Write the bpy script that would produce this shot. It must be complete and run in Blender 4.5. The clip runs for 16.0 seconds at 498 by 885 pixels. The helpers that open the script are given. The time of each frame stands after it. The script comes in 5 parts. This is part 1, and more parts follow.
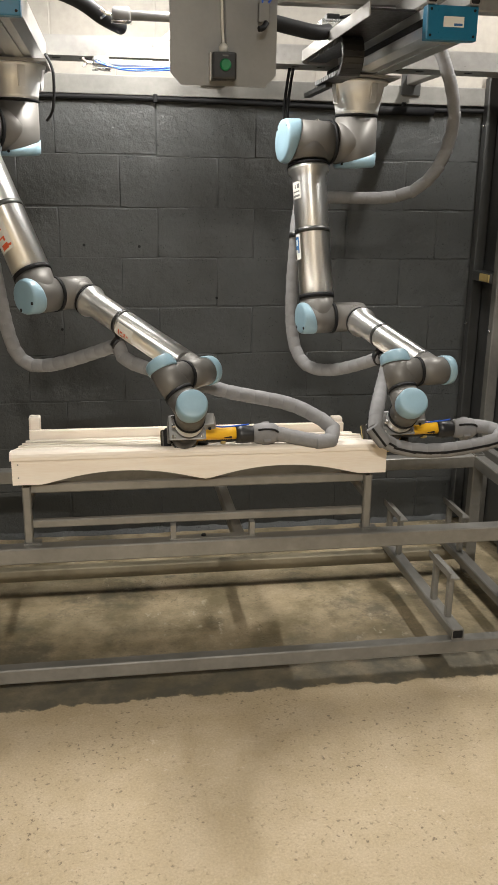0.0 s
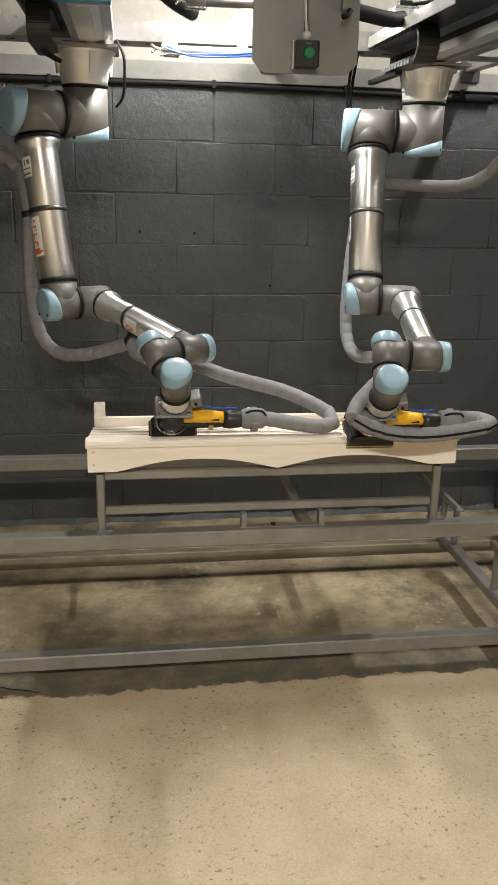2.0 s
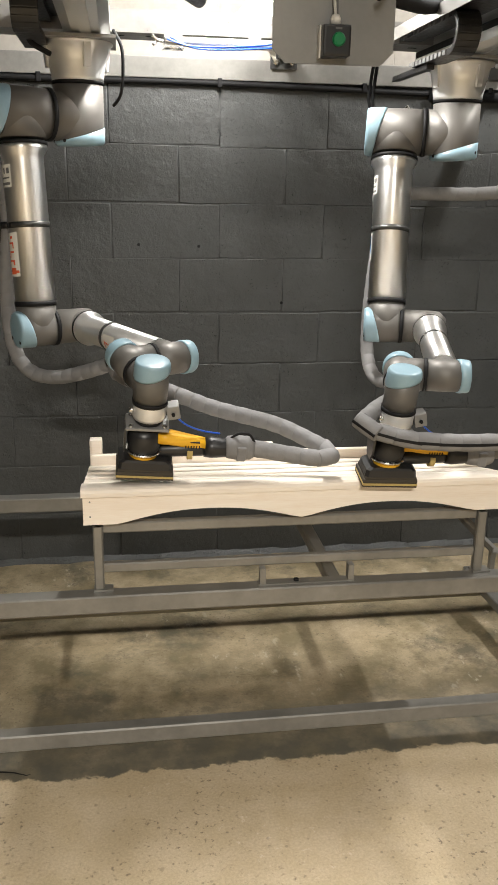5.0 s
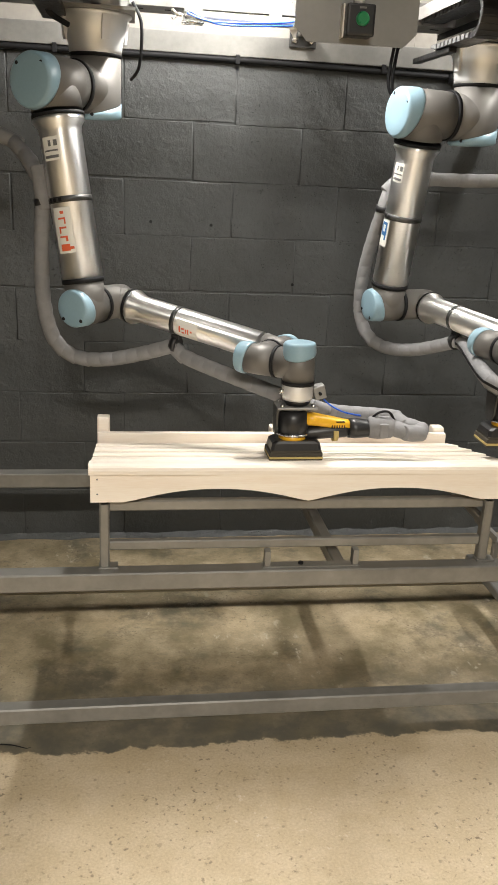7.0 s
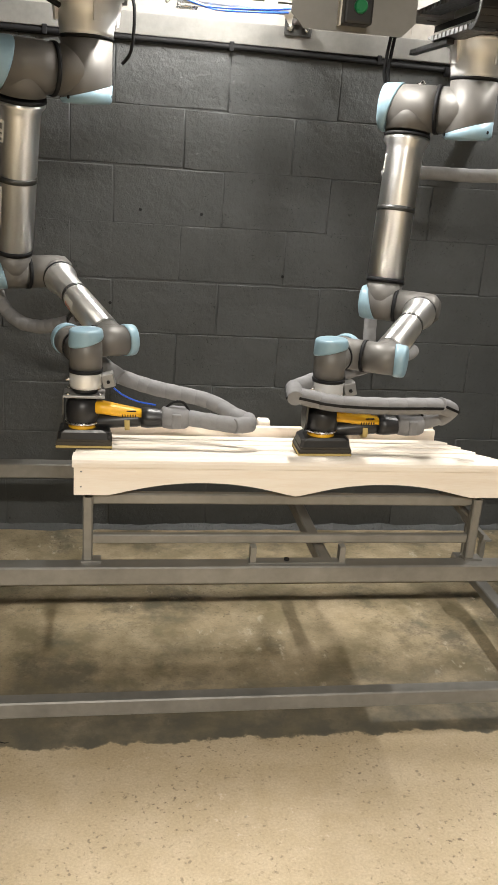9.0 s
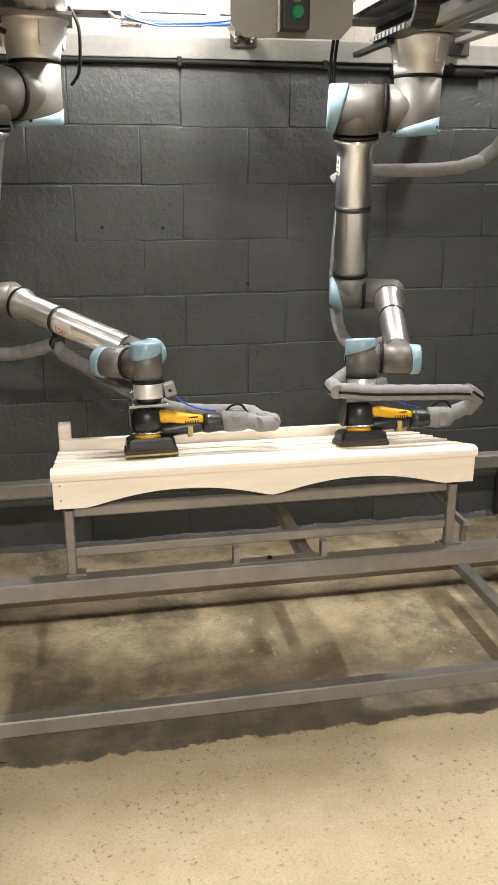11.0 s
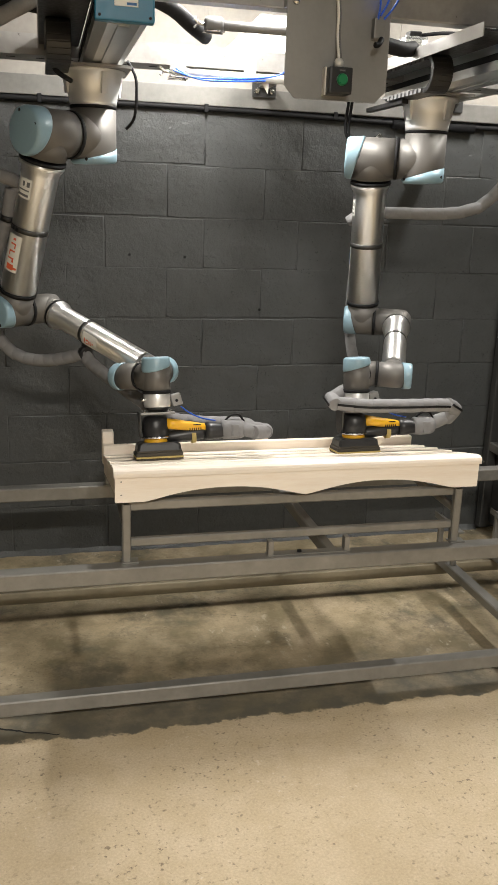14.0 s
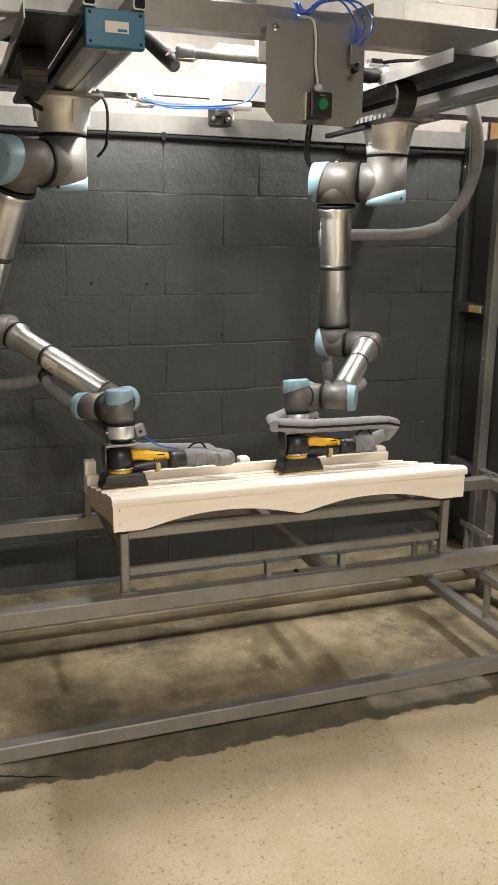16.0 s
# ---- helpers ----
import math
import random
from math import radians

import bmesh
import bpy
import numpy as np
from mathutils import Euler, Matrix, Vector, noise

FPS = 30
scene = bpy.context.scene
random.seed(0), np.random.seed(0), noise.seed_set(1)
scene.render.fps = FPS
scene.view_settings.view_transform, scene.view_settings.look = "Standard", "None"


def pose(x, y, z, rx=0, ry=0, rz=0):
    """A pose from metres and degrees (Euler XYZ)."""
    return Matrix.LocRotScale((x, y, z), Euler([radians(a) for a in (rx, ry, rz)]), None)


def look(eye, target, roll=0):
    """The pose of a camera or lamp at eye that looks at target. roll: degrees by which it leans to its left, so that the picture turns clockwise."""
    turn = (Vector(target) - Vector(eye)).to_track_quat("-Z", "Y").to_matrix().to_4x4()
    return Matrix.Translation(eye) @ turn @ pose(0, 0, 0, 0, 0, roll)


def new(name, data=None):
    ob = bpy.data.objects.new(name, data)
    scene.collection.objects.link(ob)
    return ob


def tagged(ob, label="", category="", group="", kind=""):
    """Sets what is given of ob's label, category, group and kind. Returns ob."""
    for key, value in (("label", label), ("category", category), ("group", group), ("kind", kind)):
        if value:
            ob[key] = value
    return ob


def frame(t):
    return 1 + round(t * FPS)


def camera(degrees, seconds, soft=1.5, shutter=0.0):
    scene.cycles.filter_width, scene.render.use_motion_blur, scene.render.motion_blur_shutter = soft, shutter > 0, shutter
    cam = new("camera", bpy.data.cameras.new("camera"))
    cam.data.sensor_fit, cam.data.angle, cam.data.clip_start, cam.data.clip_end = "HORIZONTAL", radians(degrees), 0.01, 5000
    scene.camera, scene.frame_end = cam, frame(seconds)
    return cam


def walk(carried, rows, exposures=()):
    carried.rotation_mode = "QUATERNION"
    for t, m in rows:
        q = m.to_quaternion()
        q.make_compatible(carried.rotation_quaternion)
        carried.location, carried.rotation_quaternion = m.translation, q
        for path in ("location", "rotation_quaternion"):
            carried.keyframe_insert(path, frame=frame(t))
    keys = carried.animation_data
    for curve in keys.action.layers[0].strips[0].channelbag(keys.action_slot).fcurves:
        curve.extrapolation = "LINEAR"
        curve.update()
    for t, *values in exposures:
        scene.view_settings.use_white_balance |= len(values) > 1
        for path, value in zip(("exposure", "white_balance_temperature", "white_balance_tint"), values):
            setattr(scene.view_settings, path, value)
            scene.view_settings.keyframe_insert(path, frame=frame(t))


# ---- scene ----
cam = camera(33.0, 16.0)
PATH = [
    (0, (0.156, 0.06, 1.593), (0.459, 1.953, 1.023), 0.9),
    (0.5, (0.129, -0.067, 1.621), (0.426, 1.823, 1.041), -0.1),
    (1, (0.066, -0.057, 1.619), (0.345, 1.835, 1.033), 0.1),
    (1.5, (0.03, -0.046, 1.62), (0.327, 1.838, 1.02), 0.9),
    (2, (-0.032, 0.084, 1.604), (0.244, 1.97, 1.0), 1.3),
    (2.5, (-0.011, 0.238, 1.589), (0.226, 2.138, 1.012), 1.5),
    (3, (-0.044, 0.374, 1.602), (0.172, 2.281, 1.038), 1.7),
    (3.5, (-0.07, 0.455, 1.603), (0.18, 2.364, 1.059), 1.0),
    (4, (-0.05, 0.453, 1.6), (0.23, 2.356, 1.051), 1.3),
    (6.5, (-0.057, 0.432, 1.598), (0.246, 2.305, 0.963), 0.7),
    (7, (-0.069, 0.452, 1.599), (0.217, 2.329, 0.969), 2.8),
    (7.5, (-0.072, 0.471, 1.592), (0.214, 2.35, 0.968), 4.1),
    (8, (-0.076, 0.468, 1.601), (0.195, 2.347, 0.969), 4.5),
    (8.5, (-0.091, 0.474, 1.6), (0.169, 2.35, 0.958), 5.1),
    (9, (-0.069, 0.489, 1.594), (0.251, 2.354, 0.947), 4.2),
    (11.5, (-0.044, 0.432, 1.578), (0.316, 2.302, 0.969), -0.4),
    (12, (-0.04, 0.427, 1.585), (0.356, 2.293, 0.984), -0.4),
    (12.5, (-0.04, 0.419, 1.588), (0.382, 2.284, 1.002), -0.6),
    (13, (-0.041, 0.407, 1.593), (0.366, 2.278, 1.013), 0.2),
    (13.5, (-0.118, 0.304, 1.596), (0.273, 2.181, 1.028), 1.6),
    (14, (-0.348, 0.189, 1.598), (0.116, 2.055, 1.048), 2.1),
    (14.5, (-0.484, 0.029, 1.613), (0.025, 1.9, 1.123), 2.2),
    (15, (-0.564, -0.034, 1.622), (0.037, 1.802, 1.108), 0.5),
    (15.5, (-0.639, 0.044, 1.608), (0.014, 1.859, 1.081), -0.6),
    (16, (-0.559, 0.25, 1.573), (0.088, 2.08, 1.092), 0.7),
]
walk(cam, [(t, look(eye, target, roll)) for t, eye, target, roll in PATH],
     exposures=[(0.0, -0.22), (1.0, -0.22), (2.0, -0.22), (3.5, -0.05), (6.5, 0.05), (8.5, 0.1), (11.5, 0.22), (12.5, 0.2), (13.5, 0.05), (14.5, -0.15), (16.0, -0.1)])

# ---- light ----
world = bpy.data.worlds.new("world")
scene.world = world
world.use_nodes = True
world.node_tree.nodes["Background"].inputs[0].default_value = (0.9, 0.95, 1.0, 1)
world.node_tree.nodes["Background"].inputs[1].default_value = 0.003


def area_lamp(name, at, w, h, watts, tint=(1, 0.94, 0.84), spread=180):
    """A lamp that shines straight down, w along x and h along y."""
    data = bpy.data.lights.new(name, "AREA")
    data.shape, data.size, data.size_y, data.energy, data.color = "RECTANGLE", w, h, watts, tint
    data.spread = radians(spread)
    ob = new(name, data)
    ob.location = at
    return ob


area_lamp("cell_lamp_near", (0.28, 3.22, 2.52), 0.05, 0.60, 48, (1, 0.965, 0.91))
area_lamp("cell_lamp_far", (1.80, 3.05, 2.93), 0.05, 0.80, 52, (1, 0.965, 0.91))
area_lamp("room_lamp_front", (0.25, -2.0, 3.40), 0.16, 0.16, 190, spread=156)
area_lamp("room_lamp_side", (-0.40, -2.0, 3.40), 0.16, 0.16, 190, spread=156)
# faint lamp added out of view as overall fill
area_lamp("room_fill_rear", (0.4, 0.9, 3.40), 0.9, 0.25, 4)


# ---- materials ----
class Nodes:
    """A small builder of node materials."""

    def __init__(self, name):
        self.mat = bpy.data.materials.new(name)
        self.mat.use_nodes = True
        self.tree = self.mat.node_tree
        self.shader = self.tree.nodes["Principled BSDF"]
        self.coord = self.tree.nodes.new("ShaderNodeTexCoord")

    def put(self, kind, **values):
        node = self.tree.nodes.new(kind)
        for key, value in values.items():
            node.inputs[key.replace("_", " ")].default_value = value
        return node

    def join(self, a, b):
        self.tree.links.new(a, b)

    def place(self, scale=(1, 1, 1), source="Object"):
        m = self.put("ShaderNodeMapping")
        m.inputs["Scale"].default_value = scale
        self.join(self.coord.outputs[source], m.inputs["Vector"])
        return m.outputs["Vector"]

    def noise(self, scale, detail=4.0, rough=0.55, vector=None):
        n = self.put("ShaderNodeTexNoise", Scale=scale, Detail=detail, Roughness=rough)
        self.join(vector if vector else self.coord.outputs["Object"], n.inputs["Vector"])
        return n.outputs["Fac"]

    def ramp(self, fac, stops):
        r = self.put("ShaderNodeValToRGB")
        e = r.color_ramp.elements
        while len(e) < len(stops):
            e.new(0.5)
        for el, (p, c) in zip(e, stops):
            el.position = p
            el.color = (*c, 1) if isinstance(c, tuple) else (c, c, c, 1)
        self.join(fac, r.inputs["Fac"])
        return r.outputs["Color"]

    def mix(self, fac, a, b, mode="MIX"):
        m = self.tree.nodes.new("ShaderNodeMixRGB")
        m.blend_type = mode
        for s, v in (("Fac", fac), ("Color1", a), ("Color2", b)):
            if hasattr(v, "is_linked"):
                self.join(v, m.inputs[s])
            else:
                m.inputs[s].default_value = (*v, 1) if isinstance(v, tuple) else v
        return m.outputs["Color"]

    def math(self, op, a, b):
        m = self.tree.nodes.new("ShaderNodeMath")
        m.operation = op
        for i, v in enumerate((a, b)):
            if hasattr(v, "is_linked"):
                self.join(v, m.inputs[i])
            else:
                m.inputs[i].default_value = v
        return m.outputs[0]

    def bump(self, height, strength, distance=0.002, after=None):
        b = self.put("ShaderNodeBump", Strength=strength, Distance=distance)
        self.join(height, b.inputs["Height"])
        if after:
            self.join(after, b.inputs["Normal"])
        return b.outputs["Normal"]

    def done(self, color=None, rough=None, metal=0.0, normal=None, **more):
        for s, v in (("Base Color", color), ("Roughness", rough), ("Normal", normal)):
            if v is None:
                continue
            if hasattr(v, "is_linked"):
                self.join(v, self.shader.inputs[s])
            else:
                self.shader.inputs[s].default_value = (*v, 1) if isinstance(v, tuple) else v
        self.shader.inputs["Metallic"].default_value = metal
        for key, value in more.items():
            self.shader.inputs[key.replace("_", " ")].default_value = value
        return self.mat


def worn(name, color, rough, metal=0.0, grain=60, vary=0.12, bump=0.08, dirt=0.25):
    """A painted or moulded surface with fine grain and faint grime."""
    n = Nodes(name)
    fine = n.noise(grain, 5)
    broad = n.noise(4.5, 4)
    dark = tuple(c * (1 - dirt) for c in color)
    base = n.mix(n.ramp(broad, [(0.35, 0.0), (0.75, 1.0)]), color, dark)
    base = n.mix(vary, base, n.ramp(fine, [(0.3, 0.25), (0.7, 0.9)]), "OVERLAY")
    r = n.ramp(fine, [(0.2, max(rough - 0.1, 0.02)), (0.8, min(rough + 0.12, 1.0))])
    return n.done(base, r, metal, n.bump(fine, bump, 0.0008))


def brushed(name, color, rough, stretch, metal=1.0, turned=""):
    n = Nodes(name)
    v = n.place(stretch)
    lines = n.noise(60, 3, 0.6, v)
    broad = n.noise(6, 4)
    base = n.mix(n.ramp(broad, [(0.35, 0.0), (0.8, 0.35)]), color, tuple(c * 0.7 for c in color))
    r = n.ramp(lines, [(0.2, rough - 0.08), (0.8, rough + 0.14)])
    if turned:
        t = n.tree.nodes.new("ShaderNodeTangent")
        t.direction_type, t.axis = "RADIAL", turned
        n.join(t.outputs[0], n.shader.inputs["Tangent"])
        n.shader.inputs["Anisotropic"].default_value = 0.82
        n.shader.inputs["Anisotropic Rotation"].default_value = 0.25
    return n.done(base, r, metal, n.bump(lines, 0.06, 0.0006))


def block_paint(name, color, rough):
    """Thick masonry paint over pitted concrete block."""
    n = Nodes(name)
    info = n.put("ShaderNodeObjectInfo")
    off = n.put("ShaderNodeVectorMath")
    off.operation = "ADD"
    n.join(n.put("ShaderNodeNewGeometry").outputs["Position"], off.inputs[0])
    v = off.outputs[0]
    lump = n.noise(9, 6, 0.6, v)
    fine = n.noise(75, 6, 0.62, v)
    pits = n.put("ShaderNodeTexVoronoi", Scale=95.0, Randomness=1.0)
    n.join(v, pits.inputs["Vector"])
    few = n.noise(21, 5, 0.6, v)
    pit = n.ramp(n.math("ADD", pits.outputs["Distance"], n.math("MULTIPLY", few, 0.90)), [(0.55, 0.0), (0.60, 1.0)])
    tone = n.mix(n.ramp(lump, [(0.3, 0.0), (0.75, 0.5)]), color, tuple(c * 1.45 for c in color))
    tone = n.mix(n.math("MULTIPLY", info.outputs["Random"], 0.02), tone, tuple(c * 0.55 for c in color))
    tone = n.mix(pit, tuple(c * 0.38 for c in color), tone)
    r = n.ramp(fine, [(0.25, rough - 0.1), (0.75, rough + 0.15)])
    nrm = n.bump(lump, 0.6, 0.018)
    nrm = n.bump(n.noise(28, 6, 0.65, v), 0.5, 0.007, nrm)
    nrm = n.bump(fine, 0.65, 0.004, nrm)
    nrm = n.bump(pit, 1.0, 0.007, nrm)
    return n.done(tone, r, 0.0, nrm)


def concrete_floor():
    n = Nodes("concrete")
    pos = n.coord.outputs["Object"]
    blot = n.noise(1.7, 6, 0.6)
    mid = n.noise(8, 6, 0.65)
    fine = n.noise(140, 4, 0.7)
    base = n.mix(n.ramp(blot, [(0.3, 0.0), (0.7, 1.0)]), (0.415, 0.328, 0.208), (0.465, 0.375, 0.248))
    base = n.mix(n.ramp(mid, [(0.42, 0.0), (0.75, 0.55)]), base, (0.57, 0.48, 0.36))
    base = n.mix(0.35, base, n.ramp(fine, [(0.3, 0.3), (0.7, 0.75)]), "OVERLAY")
    stone = n.put("ShaderNodeTexVoronoi", Scale=36.0)
    n.join(pos, stone.inputs["Vector"])
    where = n.noise(5, 3)
    speck = n.ramp(n.math("ADD", stone.outputs["Distance"], n.math("MULTIPLY", where, 0.45)), [(0.31, 1.0), (0.37, 0.0)])
    base = n.mix(n.math("MULTIPLY", speck, n.ramp(n.noise(31, 2), [(0.42, 0.0), (0.62, 0.6)])), base, (0.14, 0.11, 0.075))
    fleck = n.ramp(n.noise(62, 3, 0.6), [(0.595, 0.0), (0.66, 1.0)])
    thick = n.ramp(n.noise(3.5, 4, 0.6), [(0.42, 0.1), (0.62, 0.85)])
    base = n.mix(n.math("MULTIPLY", fleck, thick), base, (0.15, 0.115, 0.075))
    pale = n.ramp(n.noise(38, 5, 0.7), [(0.60, 0.0), (0.72, 0.5)])
    base = n.mix(n.math("MULTIPLY", pale, n.ramp(n.noise(2.6, 3), [(0.47, 0.0), (0.6, 1.0)])), base, (0.76, 0.68, 0.56))
    # darker grey over the concrete in a ragged band in front of the frame
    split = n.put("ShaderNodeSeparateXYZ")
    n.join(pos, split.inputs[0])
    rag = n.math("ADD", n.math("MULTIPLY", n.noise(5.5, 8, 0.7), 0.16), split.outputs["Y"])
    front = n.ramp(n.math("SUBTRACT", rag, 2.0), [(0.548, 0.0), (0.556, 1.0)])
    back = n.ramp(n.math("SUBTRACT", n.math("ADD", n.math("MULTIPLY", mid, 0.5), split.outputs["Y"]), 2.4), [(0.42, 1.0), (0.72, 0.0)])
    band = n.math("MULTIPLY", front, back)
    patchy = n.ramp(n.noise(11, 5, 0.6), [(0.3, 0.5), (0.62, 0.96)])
    # floor inside the frame darkened: its weaker light is put into the colour
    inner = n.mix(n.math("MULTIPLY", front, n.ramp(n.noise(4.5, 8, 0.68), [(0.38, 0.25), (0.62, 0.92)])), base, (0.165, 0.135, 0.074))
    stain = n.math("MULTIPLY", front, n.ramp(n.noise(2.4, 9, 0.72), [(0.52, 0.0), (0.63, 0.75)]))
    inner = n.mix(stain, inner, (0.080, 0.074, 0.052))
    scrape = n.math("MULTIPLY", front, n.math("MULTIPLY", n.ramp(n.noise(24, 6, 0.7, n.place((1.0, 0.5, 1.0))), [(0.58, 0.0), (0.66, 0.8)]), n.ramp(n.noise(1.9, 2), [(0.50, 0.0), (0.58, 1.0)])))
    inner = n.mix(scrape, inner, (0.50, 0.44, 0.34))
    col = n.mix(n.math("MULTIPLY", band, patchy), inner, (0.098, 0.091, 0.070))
    r = n.ramp(mid, [(0.3, 0.5), (0.7, 0.75)])
    nrm = n.bump(n.mix(speck, n.mix(0.3, mid, fine), (0.0, 0.0, 0.0)), 0.4, 0.004)
    nrm = n.bump(front, 0.4, 0.003, nrm)
    return n.done(col, r, 0.0, nrm)


def pine(name, pale, dark, along=(1.2, 14, 14)):
    n = Nodes(name)
    info = n.put("ShaderNodeObjectInfo")
    shift = n.put("ShaderNodeVectorMath")
    shift.operation = "ADD"
    n.join(n.coord.outputs["Object"], shift.inputs[0])
    k = n.put("ShaderNodeVectorMath")
    k.operation = "SCALE"
    k.inputs["Scale"].default_value = 11.0
    n.join(info.outputs["Random"], k.inputs[0])
    n.join(k.outputs[0], shift.inputs[1])
    m = n.put("ShaderNodeMapping")
    m.inputs["Scale"].default_value = along
    n.join(shift.outputs[0], m.inputs["Vector"])
    rings = n.noise(2.6, 5, 0.55, m.outputs[0])
    fibre = n.noise(22, 4, 0.6, m.outputs[0])
    broad = n.noise(1.4, 3, 0.5, shift.outputs[0])
    base = n.mix(n.ramp(rings, [(0.40, 0.0), (0.62, 0.7)]), pale, dark)
    base = n.mix(n.ramp(broad, [(0.45, 0.0), (0.8, 0.5)]), base, tuple(c * 0.86 for c in dark))
    knot = n.put("ShaderNodeTexVoronoi", Scale=3.1)
    n.join(shift.outputs[0], knot.inputs["Vector"])
    base = n.mix(n.ramp(knot.outputs["Distance"], [(0.03, 0.7), (0.055, 0.0)]), base, (0.30, 0.19, 0.10))
    base = n.mix(0.18, base, n.ramp(fibre, [(0.3, 0.3), (0.7, 0.8)]), "OVERLAY")
    return n.done(base, 0.62, 0.0, n.bump(fibre, 0.2, 0.0006))


def cloth(name, color):
    n = Nodes(name)
    weave = n.noise(260, 2)
    fold = n.noise(22, 4, 0.6)
    base = n.mix(n.ramp(fold, [(0.3, 0.0), (0.75, 0.6)]), color, tuple(c * 0.62 for c in color))
    nrm = n.bump(fold, 0.55, 0.006)
    return n.done(base, 0.85, 0.0, n.bump(weave, 0.3, 0.0006, nrm))


def plain(name, color, rough, metal=0.0, **more):
    n = Nodes(name)
    fine = n.noise(90, 3)
    r = n.ramp(fine, [(0.3, max(rough - 0.06, 0.02)), (0.7, rough + 0.08)])
    return n.done(color, r, metal, n.bump(fine, 0.04, 0.0005), **more)


def glow(name, color, strength):
    n = Nodes(name)
    return n.done((0.8, 0.8, 0.8), 0.5, 0.0, None, Emission_Color=(*color, 1), Emission_Strength=strength)


def glass_like(name):
    n = Nodes(name)
    return n.done((0.85, 0.87, 0.86), 0.12, 0.0, None, Transmission_Weight=0.75, IOR=1.45)


M = dict(
    block=block_paint("dark_masonry_paint", (0.052, 0.055, 0.055), 0.44),
    ledge=worn("grey_ledge_paint", (0.22, 0.215, 0.20), 0.5, dirt=0.35),
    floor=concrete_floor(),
    panel=worn("dark_panel_paint", (0.052, 0.053, 0.052), 0.38, grain=25, dirt=0.3),
    steel=worn("grey_steel_paint", (0.245, 0.237, 0.218), 0.36, 0.35, grain=45, dirt=0.35),
    # tan of the added rear rail, chosen to pass for lit floor
    stand_in_tan=worn("stand_in_rail_tan", (0.27, 0.235, 0.165), 0.6, 0.1, grain=45, dirt=0.35),
    gantry=worn("galvanised_paint", (0.37, 0.36, 0.345), 0.34, 0.45, grain=45),
    plate=worn("brushed_plate", (0.275, 0.272, 0.265), 0.45, 0.35, grain=80, vary=0.06),
    tube=brushed("turned_aluminium", (0.91, 0.91, 0.905), 0.33, (40, 1, 1), 0.95, "X"),
    alu=brushed("brushed_aluminium", (0.86, 0.86, 0.855), 0.36, (1, 40, 40), 0.6),
    profile=brushed("extruded_aluminium", (0.62, 0.62, 0.61), 0.35, (40, 1, 40)),
    shell=worn("warm_grey_shell", (0.158, 0.150, 0.139), 0.50, 0.35, grain=120, vary=0.05, dirt=0.08),
    cap=worn("light_blue_cap", (0.255, 0.385, 0.46), 0.36, grain=120, vary=0.04, dirt=0.06),
    rubber=plain("black_rubber", (0.009, 0.009, 0.010), 0.65, Specular_IOR_Level=0.25),
    black=plain("black_plastic", (0.015, 0.015, 0.016), 0.38),
    chain=plain("black_chain", (0.02, 0.02, 0.021), 0.42),
    yellow=worn("yellow_plastic", (0.78, 0.42, 0.02), 0.36, grain=120, vary=0.05, dirt=0.1),
    sleeve=cloth("grey_sleeve", (0.235, 0.232, 0.235)),
    pad=worn("sanding_pad", (0.05, 0.042, 0.03), 0.8),
    grit=worn("abrasive_sheet", (0.50, 0.38, 0.14), 0.9),
    teal=worn("blue_end_cover", (0.012, 0.15, 0.27), 0.34, grain=100, vary=0.05, dirt=0.1),
    label=plain("white_label", (0.78, 0.77, 0.72), 0.5),
    print=plain("orange_print", (0.72, 0.13, 0.05), 0.5),
    navy=plain("blue_print", (0.03, 0.14, 0.36), 0.5),
    ink=plain("grey_print", (0.15, 0.15, 0.15), 0.6),
    green=plain("green_button", (0.012, 0.19, 0.07), 0.3),
    white=plain("white_plastic", (0.72, 0.70, 0.65), 0.4),
    blue=plain("blue_air_line", (0.02, 0.10, 0.55), 0.3),
    bright=plain("bright_metal", (0.75, 0.74, 0.72), 0.22, 1.0),
    pine=pine("pale_pine", (0.85, 0.78, 0.69), (0.77, 0.67, 0.565)),
    stud=pine("orange_pine", (0.62, 0.40, 0.20), (0.48, 0.27, 0.11), (14, 14, 1.2)),
    clear=glass_like("clear_bowl"),
    lamp=glow("lamp_tube", (1.0, 0.97, 0.92), 9.0),
    flood=glow("flood_panel", (1.0, 0.97, 0.93), 4.0),
    gun=plain("gunmetal", (0.07, 0.07, 0.068), 0.35, 0.6),
    wash=worn("grey_workshop_paint", (0.11, 0.105, 0.10), 0.8, grain=30),
    plaster=worn("cream_plaster", (0.39, 0.365, 0.325), 0.8, grain=30, dirt=0.12),
    ceiling=worn("ceiling_paint", (0.17, 0.17, 0.165), 0.8, grain=30),
)


# ---- mesh helpers ----
def box(bm, lo, hi, bevel=0.0):
    """A box between two corners, its edges rounded by bevel."""
    made = bmesh.ops.create_cube(bm, size=1.0)["verts"]
    lo, hi = Vector(lo), Vector(hi)
    for v in made:
        v.co = Vector(((lo[i] + hi[i]) / 2 + v.co[i] * (hi[i] - lo[i]) for i in range(3)))
    if bevel:
        edges = list({e for v in made for e in v.link_edges})
        bmesh.ops.bevel(bm, geom=edges, offset=bevel, segments=2, affect="EDGES", profile=0.6)
    return bm


def frame_of(axis):
    axis = Vector(axis).normalized()
    side = axis.cross(Vector((0, 0, 1)) if abs(axis.z) < 0.9 else Vector((0, 1, 0))).normalized()
    return axis, side, axis.cross(side)


